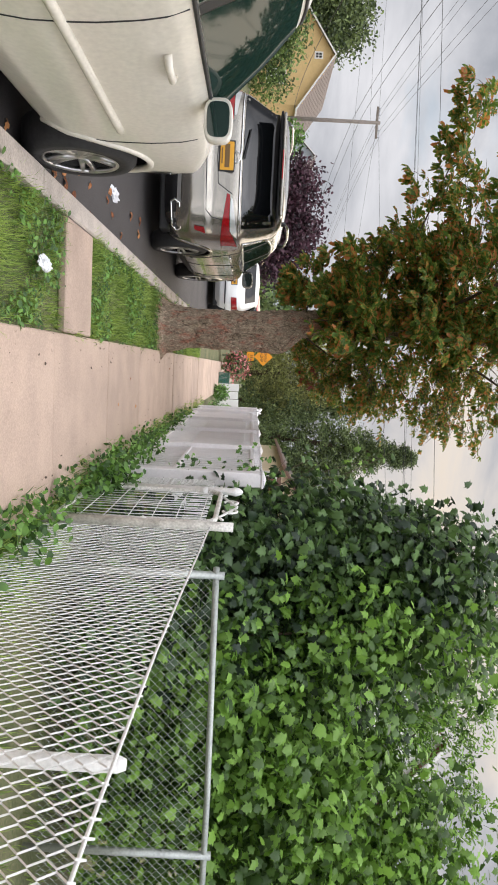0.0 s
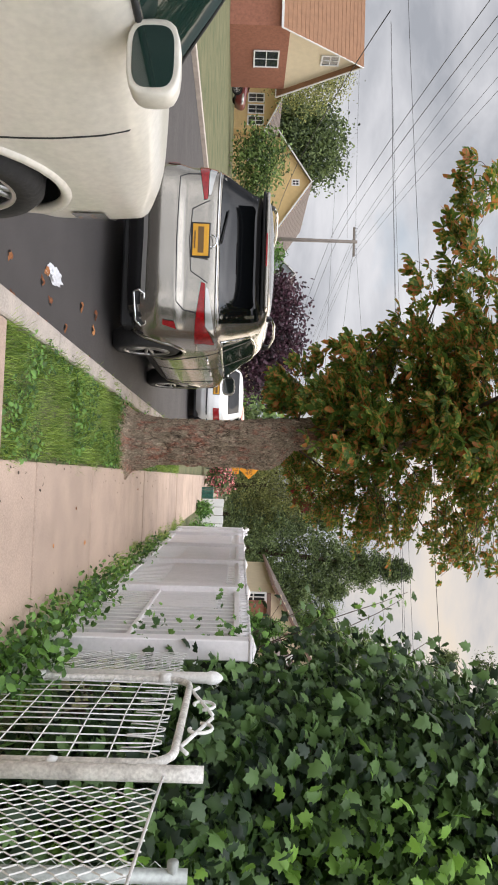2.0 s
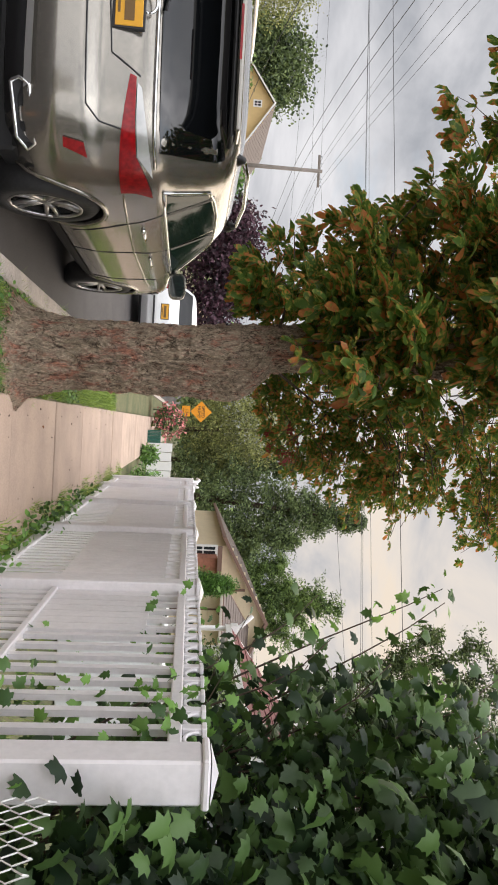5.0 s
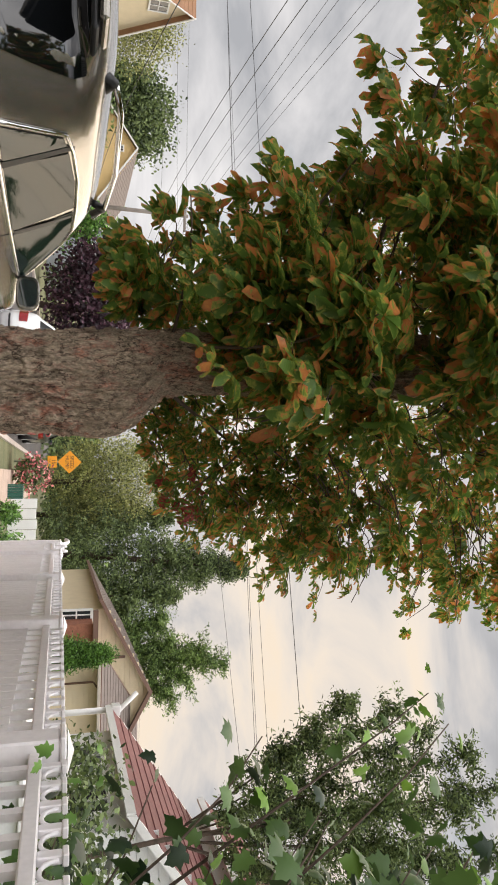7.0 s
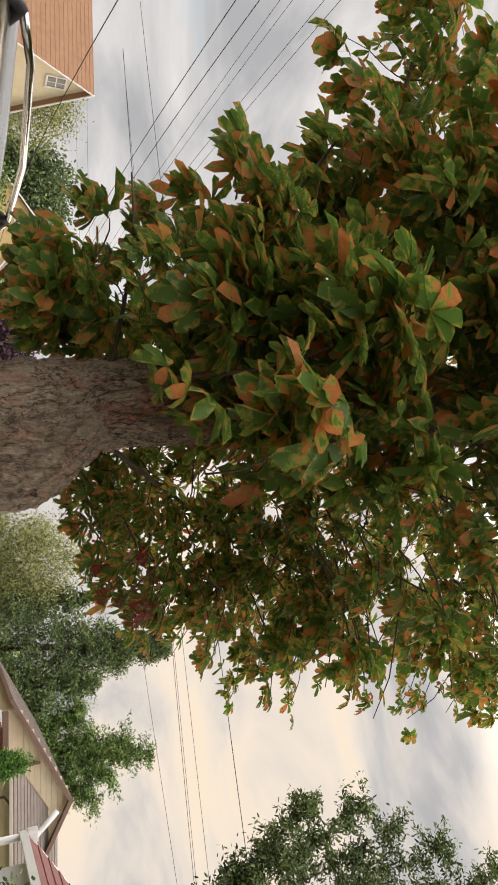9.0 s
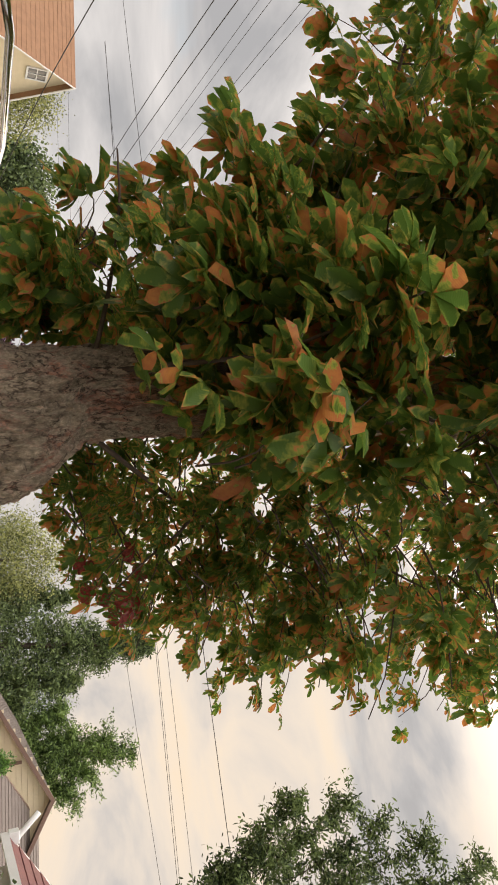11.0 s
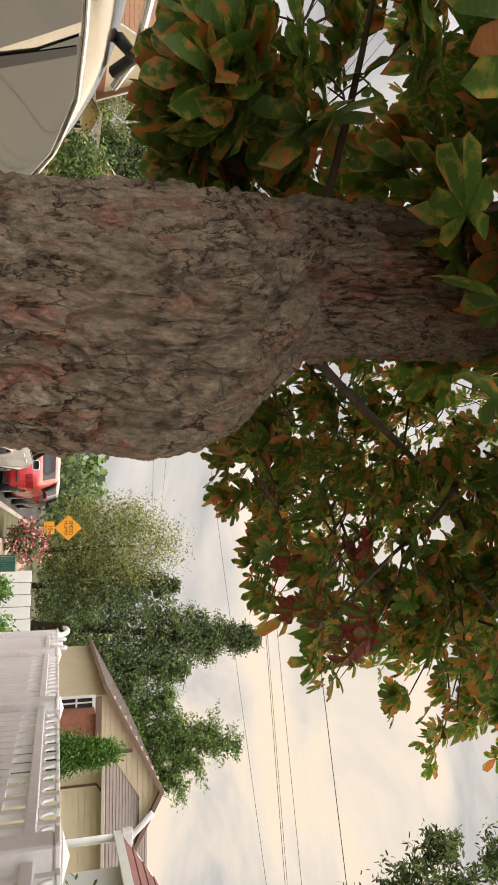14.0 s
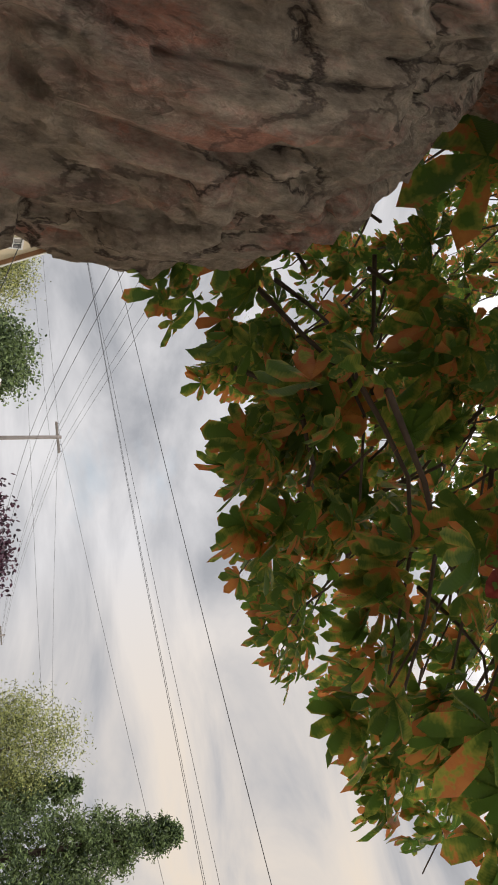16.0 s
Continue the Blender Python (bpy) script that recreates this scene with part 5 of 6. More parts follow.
        if lamps:
            add("tail_lamp", sh.patch([(R, 0.50, 0.72 * tall), (R, 0.82, 0.72 * tall)], [(R, 0.50, 0.88 * tall), (R, 0.81, 0.90 * tall)], 0.008, mir), M_REDLENS, car)
    plate(car, sh, 0.80 * tall, 0.31, 0.15, M_PLATE)
    add("bumper_strip", sh.line([(R, -0.78, 0.50), (R, 0, 0.51), (R, 0.78, 0.50)], 0.02, 0.004), M_BLACK, car)
    part("underbody", boxes((-0.70, 0.70, 0.3, 4.1, 0.16, 0.28), bevel=0.02), M_BLACK, car)
    return car


crossover()
saloon("hatchback_car", "dusty white hatchback parked at the kerb, mirror folded out", (-1.55, 1.47, -0.12), M_WHITECAR, M_TINTGLASS, 1.03, True, fwd=0.22, blunt=0.14)
saloon("saloon_car", "white saloon parked ahead of the crossover", (-1.95, 19.6, -0.12), M_WHITE2, M_AUTOGLASS, 0.93)
saloon("saloon_car", "maroon saloon parked across the street", (-29.0, 46.5, -0.02), M_MAROON, M_AUTOGLASS, 0.95, heading=radians(-85))
saloon("saloon_car", "bright red car parked far along the street", (-1.75, 25.6, -0.12), M_REDCAR, M_AUTOGLASS, 0.98)
saloon("saloon_car", "dark grey car parked far along the street", (-1.75, 31.5, -0.12), M_GREYCAR, M_AUTOGLASS, 0.98)

# ---- shrubs and trees ----


def shrub(name, label, blobs, leaf, n, size, mat, category="shrub", stems=(), clump=None, at=None, up=0.2, keep=None, hung=False):
    base = at or (blobs[0][0][0], blobs[0][0][1], -0.07)
    t = thing(name, label, category, base)
    if clump:
        centres = in_ellipsoids(max(1, n // clump[0]), blobs)
        pts = clumps(centres, clump[0], clump[1])
    else:
        pts = in_ellipsoids(n, blobs)
    pts = pts[pts[:, 2] > 0.0]
    if keep is not None:
        pts = pts[keep(pts)]
    local = pts - np.array(base)
    ob = scatter("crown", leaf[0], leaf[1], local, hanging(len(pts)) if hung else rotations(len(pts), up), size * RNG.uniform(0.65, 1.25, len(pts)), mat, t)
    tagged(ob, kind="stuff")
    for a, b, r in stems:
        p, q = limb(Vector(a) - Vector(base), Vector(b) - Vector(base), r, r * 0.35, sag=0.03)
        tube_part("trunk" if r > 0.06 else "stem", p, q, M_TWIG, t, sides=7)
    return t


def past(p):
    """Keeps the foliage behind the line of the fences."""
    return p[:, 0] > np.where(p[:, 1] > 7.6, 1.58, 1.50) + 0.10 * np.sin(6 * p[:, 1]) + 0.08 * np.sin(5 * p[:, 2])


shrub("maple_sapling", "dense maple saplings in shaded leaf colour, grown through the yard fence", [((2.3, 6.9, 1.1), (0.8, 0.9, 1.2), 3), ((2.6, 7.3, 2.5), (0.95, 0.75, 1.15), 2.6), ((3.3, 7.0, 1.4), (1.0, 1.0, 1.2), 2), ((2.1, 7.0, 2.9), (0.45, 0.6, 0.8), 0.7), ((2.1, 8.1, 2.2), (0.55, 0.6, 1.1), 1.1), ((2.3, 6.2, 0.7), (0.5, 0.8, 0.7), 1.2)],
      LOBED, 23000, 0.086, M_MAPLE_SHADED, stems=[((2.7, 7.4, -0.1), (2.6, 7.5, 3.2), 0.03), ((3.3, 6.6, -0.1), (3.2, 6.9, 2.4), 0.03), ((2.1, 7.1, -0.1), (2.0, 7.2, 3.3), 0.025)], clump=(7, 0.17), keep=past, hung=True)
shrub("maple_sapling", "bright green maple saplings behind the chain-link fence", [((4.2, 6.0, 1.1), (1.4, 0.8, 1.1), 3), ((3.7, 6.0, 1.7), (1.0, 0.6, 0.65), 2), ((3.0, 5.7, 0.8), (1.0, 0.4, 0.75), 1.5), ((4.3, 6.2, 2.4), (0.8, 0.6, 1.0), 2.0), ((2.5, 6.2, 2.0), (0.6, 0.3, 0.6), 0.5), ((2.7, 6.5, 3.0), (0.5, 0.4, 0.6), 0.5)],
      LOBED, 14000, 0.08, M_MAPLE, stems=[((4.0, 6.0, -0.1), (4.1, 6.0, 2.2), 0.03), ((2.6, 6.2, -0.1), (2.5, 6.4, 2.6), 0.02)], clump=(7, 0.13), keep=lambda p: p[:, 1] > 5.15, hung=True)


def arching_shoots(label, base, shoots, size, mat):
    """Thin shoots that arch outwards, hung with leaves along their outer half."""
    t = thing("maple_shoots", label, "shrub", base)
    places = []
    for k in range(shoots):
        tip = Vector((RNG.uniform(1.22, 2.5), RNG.uniform(8.15, 9.35), 1.30 + 1.9 * RNG.random() ** 1.3)) - Vector(base)
        foot = Vector((RNG.normal() * 0.15, RNG.normal() * 0.2, 0.05))
        p, r = limb(foot, tip, 0.010, 0.0025, sag=0.22, wob=0.12, n=9)
        tube_part("stem", p, r, M_TWIG, t, sides=5)
        for j in range(26):
            u = 0.42 + 0.6 * RNG.random() ** 0.8
            i = min(int(u * 8), 7)
            at = p[i].lerp(p[i + 1], u * 8 - i)
            places.append(np.array(at) + RNG.normal(size=3) * (0.07, 0.07, 0.06))
    places = np.array(places)
    places = places[(places[:, 0] + base[0] > 1.18) & ((places[:, 2] + base[2] > 1.5) | (places[:, 0] + base[0] > 1.6))]
    tagged(scatter("crown", LOBED[0], LOBED[1], places, hanging(len(places), spread=0.7), size * RNG.uniform(0.55, 1.2, len(places)), mat, t), kind="stuff")


arching_shoots("loose maple shoots leaning over the open picket fence", (2.3, 8.0, -0.05), 40, 0.09, M_MAPLE_SHADED)
arching_shoots("green maple shoots in the lit leaf colour beside the picket fence", (2.5, 8.2, -0.05), 7, 0.08, M_MAPLE)
shrub("vine", "green vine climbing over the vinyl fence", [((1.42, 7.4, 1.0), (0.14, 0.55, 0.55), 2), ((1.48, 8.2, 1.25), (0.16, 0.9, 0.22), 1.5), ((1.60, 8.3, 0.5), (0.2, 0.7, 0.5), 1)],
      LOBED, 260, 0.05, M_WEED, category="vine", clump=(5, 0.07), hung=True)
shrub("weeds", "leafy weeds along the edge of the pavement", [((1.30, 4.4, 0.02), (0.16, 1.2, 0.20), 2), ((1.28, 7.6, 0.02), (0.14, 2.0, 0.24), 3), ((1.36, 6.4, 0.1), (0.14, 0.5, 0.28), 1.4), ((1.30, 11.5, 0.0), (0.10, 2.5, 0.16), 1.5)],
      SIMPLE, 4200, 0.055, M_WEED, category="weeds", clump=(6, 0.05), keep=lambda p: p[:, 2] < 0.42)


def broad_tree(name, label, base, blobs, n, size, mat, leaf=SIMPLE, trunk=0.2, clump=(10, 0.35), up=0.0):
    c = np.array([b[0] for b in blobs]).mean(0)
    top = max(b[0][2] for b in blobs)
    stems = [(base, (c[0], c[1], top), trunk)]
    for b in blobs:
        stems.append(((base[0] * 0.6 + c[0] * 0.4, base[1] * 0.6 + c[1] * 0.4, base[2] + (b[0][2] - base[2]) * 0.45), (b[0][0], b[0][1], b[0][2] + b[1][2] * 0.5), trunk * 0.4))
    return shrub(name, label, blobs, leaf, n, size, mat, "tree", stems, clump, base, up)


# conifer with drooping tiers
def conifer(name, label, base, height, reach, n, size, mat, lean=0.0):
    t = thing(name, label, "tree", base)
    tube_part("trunk", [(0, 0, 0), (lean * 0.5, 0, height * 0.5), (lean, 0, height)], [height * 0.02, height * 0.013, 0.03], M_TWIG, t)
    k = int(n / 60)
    z = height * (0.06 + 0.92 * RNG.random(k) ** 0.85)
    a = RNG.uniform(0, 2 * math.pi, k)
    r = reach * (1 - z / height) ** 0.76 * RNG.uniform(0.6, 1.2, k) + 0.12
    pts = []
    for i in range(k):
        u = RNG.random(60) ** 0.7
        p = np.stack([lean * z[i] / height + np.cos(a[i]) * r[i] * u, np.sin(a[i]) * r[i] * u, z[i] + 0.12 * r[i] * u - 0.35 * r[i] * u * u], 1)
        pts.append(p + RNG.normal(size=p.shape) * np.array([0.16, 0.16, 0.10]) * (0.6 + 0.5 * u[:, None]))
    pts = np.concatenate(pts)
    tagged(scatter("crown", NARROW[0], NARROW[1], pts, rotations(len(pts), 0.1), size * RNG.uniform(0.6, 1.3, len(pts)), mat, t), kind="stuff")
    return t


conifer("conifer", "tall dark conifer with drooping tiers behind the houses", (4.9, 49, -0.02), 13.4, 4.2, 32000, 0.22, M_DARKTREE, 1.4)
conifer("conifer", "dark conifer behind the vinyl fence", (2.9, 52, -0.02), 9.0, 2.6, 11000, 0.25, M_DARKTREE, 0.3)
conifer("conifer", "dark conifer beside the cream house", (7.3, 47, -0.02), 8.6, 2.6, 11000, 0.25, M_DARKTREE, 0.2)
broad_tree("broadleaf_tree", "olive green street tree beyond the warning sign", (0.8, 51, -0.02), [((0.6, 51, 5.6), (2.2, 2.4, 3.3), 3), ((-0.9, 51, 4.3), (1.5, 2, 2.6), 1.4), ((2.0, 51, 4.4), (1.4, 2, 2.6), 1.4), ((1.0, 51, 2.4), (2.6, 2, 1.6), 1.6)], 26000, 0.18, M_OLIVE, leaf=NARROW)


def feathery_tree(label, base, tips, mat, leaf=(0.10, 0.22), thick=1.0, sprays=30):
    """Limbs that carry drooping sprays of narrow leaves, with sky between them."""
    t = thing("feathery_tree", label, "tree", base)
    c = np.mean([k[:3] for k in tips], axis=0)
    crotch = Vector((c[0] - base[0], c[1] - base[1], c[2] * 0.45))
    tube_part("trunk", [(0, 0, 0), crotch * 0.5, crotch, Vector(c) - Vector(base)], [0.28 * thick, 0.2 * thick, 0.15 * thick, 0.05 * thick], M_TWIG, t)
    pts = []
    for x, y_, z, reach in tips:
        tip = Vector((x, y_, z)) - Vector(base)
        p, r = limb(crotch.lerp(tip, 0.1), tip, 0.06 * thick, 0.012 * thick, sag=0.25 * thick, wob=0.3 * thick, n=8)
        tube_part("limb", p, r, M_TWIG, t, sides=6)
        for k in range(int(sprays * reach)):
            u = 0.35 + 0.65 * RNG.random() ** 0.7
            i = min(int(u * 7), 6)
            s = p[i].lerp(p[i + 1], u * 7 - i)
            d = Vector(RNG.normal(size=3) * (1, 1, 0.5)).normalized() * reach * RNG.uniform(0.3, 1.0)
            n = 60
            w = RNG.random(n)
            line = np.outer(w, np.array(d)) + np.array(s)
            line[:, 2] += 0.25 * reach * w - 0.30 * reach * w * w
            pts.append(line + RNG.normal(size=(n, 3)) * leaf[0] * 0.9)
    pts = np.concatenate(pts)
    tagged(scatter("crown", NARROW[0], NARROW[1], pts, rotations(len(pts), 0.2), RNG.uniform(leaf[0], leaf[1], len(pts)), mat, t), kind="stuff")


feathery_tree("tall dark feathery tree with open limbs behind the houses", (5.5, 15.8, -0.05),
              [(3.58, 15.63, 5.49, 0.42), (3.75, 15.63, 6.16, 0.38), (4.0, 15.63, 4.9, 0.38), (4.5, 15.84, 7.51, 0.5), (4.17, 15.84, 6.84, 0.46), (5.01, 15.63, 8.35, 0.46), (5.51, 16.05, 7.59, 0.59), (4.84, 15.21, 6.0, 0.5), (5.26, 16.05, 5.07, 0.59), (5.85, 15.63, 6.33, 0.67), (6.35, 16.05, 7.34, 0.63), (6.69, 16.05, 5.74, 0.63), (4.59, 15.42, 4.32, 0.34), (5.93, 15.42, 4.48, 0.5), (6.44, 16.05, 8.52, 0.55), (7.15, 16.05, 6.67, 0.59)], M_DARKTREE, (0.045, 0.095), 0.22, 110)
feathery_tree("light green weeping tree with drooping sprays behind the cream house", (10.2, 50, -0.02),
              [(8.4, 50, 5.6, 2.0), (9.2, 50, 8.0, 1.8), (10.4, 50, 6.0, 2.2), (11.2, 50, 8.4, 2.0), (11.4, 50, 10.6, 1.7), (12.6, 50, 12.0, 1.5), (13.2, 50, 9.6, 1.9), (13.4, 50, 7.0, 1.9), (14.6, 50, 8.6, 1.6), (12.2, 50, 5.2, 2.0), (10.0, 50, 3.6, 2.0)], M_MIDTREE, (0.12, 0.26), 0.8, 46)
feathery_tree("airy light green locust tree with fine leaves in the yard", (5.2, 6.6, -0.05),
              [(4.2, 6.3, 2.9, 0.6), (4.9, 6.0, 3.4, 0.6), (5.4, 6.2, 2.4, 0.7), (4.4, 7.2, 3.7, 0.6), (5.8, 7.0, 3.2, 0.7), (4.8, 5.6, 2.2, 0.6), (3.6, 6.6, 2.6, 0.5), (6.2, 6.2, 1.8, 0.7), (5.6, 5.4, 1.3, 0.7), (3.4, 7.6, 3.5, 0.7), (3.9, 8.2, 4.1, 0.8), (3.2, 8.7, 3.1, 0.6), (4.4, 8.8, 3.4, 0.8)], M_MAPLE, (0.035, 0.08), 0.2, 60)
broad_tree("plum_tree", "wide purple-leaved plum tree across the street", (-9.0, 45, -0.02), [((-9.2, 45, 2.6), (3.2, 2.4, 2.2), 3), ((-6.4, 45, 2.0), (1.8, 2, 1.6), 1.6), ((-11.2, 45, 3.0), (1.6, 2, 1.9), 1.6), ((-8.2, 45, 3.6), (2.0, 2, 1.4), 1.4)], 12000, 0.24, M_PURPLE)
broad_tree("round_tree", "dense round dark green tree beside the yellow house", (-32.4, 67, -0.02), [((-32.4, 67, 6.0), (4.3, 3.6, 4.6), 3), ((-32.4, 67, 4.0), (4.5, 3.6, 3.2), 2)], 30000, 0.34, M_DARKTREE)
broad_tree("broadleaf_tree", "airy light green tree by the brown-roofed house", (-29.5, 50, -0.02), [((-29.3, 50, 5.4), (2.6, 2.4, 3.0), 2), ((-31.2, 50, 6.4), (2.2, 2, 2.2), 1.2)], 16000, 0.15, M_OLIVE)
shrub("shrub", "green shrub in front of the yellow house", [((-20.2, 45, 1.9), (2.2, 1.6, 1.8), 2), ((-17.8, 46, 1.4), (1.5, 1.4, 1.3), 1)], SIMPLE, 5000, 0.22, M_MIDTREE, clump=(8, 0.2))
shrub("shrub", "light green shrub beside the plum tree", [((-13.6, 44, 2.6), (1.0, 1.0, 1.1), 1), ((-13.4, 44, 1.2), (1.3, 1.0, 1.2), 1)], SIMPLE, 2600, 0.2, M_WEED, clump=(8, 0.2))
shrub("clipped_shrub", "clipped conical evergreen behind the fence balusters", [((5.55, 27, 1.4), (0.52, 0.5, 1.0), 2), ((5.6, 27, 2.3), (0.34, 0.34, 0.75), 1.5), ((5.5, 27, 0.7), (0.55, 0.5, 0.8), 1)], NARROW, 20000, 0.10, M_WEED, up=0.4)
shrub("clipped_shrub", "dark clipped hedge in front of the white house", [((4.45, 13.5, 1.1), (0.42, 1.6, 1.1), 2), ((4.4, 16.0, 1.1), (0.42, 1.6, 1.1), 2)], SIMPLE, 9000, 0.09, M_DARKTREE, up=0.4)
pink = shrub("flowering_shrub", "pink flowering shrub at the edge of the pavement", [((0.35, 27.8, 0.55), (0.55, 0.7, 0.5), 2)], SIMPLE, 900, 0.12, M_DARKTREE)
pp = in_ellipsoids(500, [((0, 0, 0.68), (0.58, 0.7, 0.48), 1)], 0.8)
tagged(scatter("blossom", SIMPLE[0], SIMPLE[1], pp, rotations(len(pp)), RNG.uniform(0.06, 0.13, len(pp)), M_PINK, pink), kind="stuff")
shrub("low_hedge", "low green hedge at the end of the vinyl fence", [((1.85, 20.5, 0.25), (0.4, 1.4, 0.45), 1), ((1.3, 23.5, 0.2), (0.3, 0.6, 0.3), 0.5)], SIMPLE, 2600, 0.08, M_WEED)
woods = in_ellipsoids(26000, [((x, 118 + 14 * math.sin(x), 2.6 + 1.6 * math.sin(x * 0.37)), (9, 6, 4.6 + 1.2 * math.sin(x * 0.9)), 1) for x in range(-110, 120, 9)], 0.6)
woods = woods[woods[:, 2] > 0]
tagged(scatter("far_woods", SIMPLE[0], SIMPLE[1], woods, rotations(len(woods)), RNG.uniform(0.8, 1.7, len(woods)), M_MIDTREE), "far belt of green trees closing the street", "trees", kind="stuff")
w2 = in_ellipsoids(9000, [((x, 66 + 4 * math.sin(x), 1.8), (2.8, 2, 2.2 + 0.5 * math.sin(2 * x)), 1) for x in (-4.5, -2.5, 1.5, 4, 8, 12, 17, 22, 28, -14, -34, -40, -46)], 0.6)
w2 = w2[w2[:, 2] > 0]
tagged(scatter("far_shrubs", SIMPLE[0], SIMPLE[1], w2, rotations(len(w2)), RNG.uniform(0.25, 0.55, len(w2)), M_DARKTREE), "far green shrubs between the houses", "shrubs", kind="stuff")

# ---- houses ----
M_YELLOW = plain("yellow_siding", (0.66, 0.47, 0.22), 0.7, vary=0.08, bump=0.1)
M_CREAM = plain("cream_siding", (0.66, 0.55, 0.38), 0.7, vary=0.07, bump=0.1)
M_WHITESIDE = plain("white_siding", (0.72, 0.72, 0.72), 0.6, vary=0.06, bump=0.1)
M_GREYSIDE = plain("grey_siding", (0.40, 0.43, 0.48), 0.6, vary=0.08, bump=0.1)
M_BRICK = plain("red_brick", (0.30, 0.12, 0.075), 0.85, vary=0.25, bump=0.3, scale=8)
M_BROWNROOF = material("brown_shingle", (0.30, 0.155, 0.085), 0.85, vary=0.16, scale=3, grain=30, bump=0.5, island=0.25)
M_MAROONROOF = material("maroon_shingle", (0.17, 0.055, 0.05), 0.85, vary=0.2, scale=3, grain=30, bump=0.5, island=0.3)
M_GREYROOF = material("grey_shingle", (0.17, 0.135, 0.115), 0.85, vary=0.16, scale=3, grain=30, bump=0.5, island=0.25)
M_WINDOW = plain("window_pane", (0.03, 0.035, 0.04), 0.05, spec=0.8)
M_TRIM = plain("white_trim", (0.74, 0.73, 0.71), 0.5, vary=0.05)
M_GUTTER = plain("pale_grey_gutter", (0.42, 0.37, 0.31), 0.5, vary=0.1)
M_FASCIA = plain("brown_fascia", (0.15, 0.082, 0.058), 0.6, vary=0.12)


def window(house, x, y, z, w, h, axis="y", out=-1, bars=2):
    """A window on a wall whose outside is towards out along axis."""
    def bx(a0, a1, d0, d1, z0, z1):
        lo, hi = sorted((out * d0, out * d1))
        return (x + a0, x + a1, y + lo, y + hi, z + z0, z + z1) if axis == "y" else (x + lo, x + hi, y + a0, y + a1, z + z0, z + z1)
    f = part("window", boxes(bx(-w / 2 - 0.08, w / 2 + 0.08, 0, 0.07, -0.09, 0)), M_TRIM, house)
    for bar in (bx(-w / 2 - 0.08, w / 2 + 0.08, 0.0, 0.05, h, h + 0.09), bx(-w / 2 - 0.08, -w / 2, 0, 0.05, 0, h), bx(w / 2, w / 2 + 0.08, 0, 0.05, 0, h),
                bx(-w / 2, w / 2, 0, 0.036, h / 2 - 0.025, h / 2 + 0.025), *[bx(-w / 2 + w * k / bars - 0.02, -w / 2 + w * k / bars + 0.02, 0, 0.04, 0, h) for k in range(1, bars)]):
        part("frame_bar", boxes(bar), M_TRIM, f)
    part("pane", boxes(bx(-w / 2, w / 2, 0.003, 0.014, 0, h)), M_WINDOW, f)


def siding(house, name, mat, x0, x1, y, z0, z1, out=-1, gable=None, step=0.16):
    """Clapboards on a wall facing along y, cut to a gable (apex x, apex z) where given."""
    z = z0
    while z < (gable[1] if gable else z1) - 0.02:
        a, b = x0, x1
        t = min(z + step, gable[1] if gable else z1)
        if gable and z > z1 - 0.01:
            k = (gable[1] - z) / (gable[1] - z1)
            a, b = gable[0] - (gable[0] - x0) * k, gable[0] + (x1 - gable[0]) * k
        if b - a > 0.1:
            part(name, boxes((a, b, *sorted((y, y + out * 0.03)), z, t - 0.012)), mat, house)
        z += step


def roof_slope(house, p0, p1, p2, p3, mat, fascia, course=0.28):
    """A shingled slope: p0-p1 the eave, p3-p2 the ridge."""
    p0, p1, p2, p3 = map(Vector, (p0, p1, p2, p3))
    n = (p1 - p0).cross(p3 - p0).normalized()
    if n.z < 0:
        n = -n
    rows = max(2, int((p3 - p0).length / course))
    rf = None
    for r in range(rows):
        bm = bmesh.new()
        t0, t1 = r / rows, (r + 1.08) / rows
        a, b, c, d = p0.lerp(p3, t0), p1.lerp(p2, t0), p1.lerp(p2, min(1, t1)), p0.lerp(p3, min(1, t1))
        lo = [q + n * 0.024 for q in (a, b)] + [q + n * 0.008 for q in (c, d)]
        vs = [bm.verts.new(q) for q in lo] + [bm.verts.new(q - n * 0.05) for q in (a, b, c, d)]
        for q in ((0, 1, 2, 3), (7, 6, 5, 4), (0, 4, 5, 1), (1, 5, 6, 2), (2, 6, 7, 3), (3, 7, 4, 0)):
            bm.faces.new([vs[i] for i in q])
        if rf is None:
            rf = part("roof", bm, mat, house)
        else:
            part("shingle_course", bm, mat, rf)
    down = Vector((0, 0, -0.13))
    for a, b, w in ((p0, p1, 0.03), (p0, p3, 0.03), (p1, p2, 0.03)):
        d = (b - a).normalized()
        s = d.cross(Vector((0, 0, 1))).normalized() * w
        bm = bmesh.new()
        q = [a + s, b + s, b + s + down, a + s + down, a - s, b - s, b - s + down, a - s + down]
        vs = [bm.verts.new(k + Vector((0, 0, 0.02))) for k in q]
        for k in ((0, 1, 2, 3), (7, 6, 5, 4), (0, 4, 5, 1), (1, 5, 6, 2), (2, 6, 7, 3), (3, 7, 4, 0)):
            bm.faces.new([vs[i] for i in k])
        part("fascia", bm, fascia, rf)


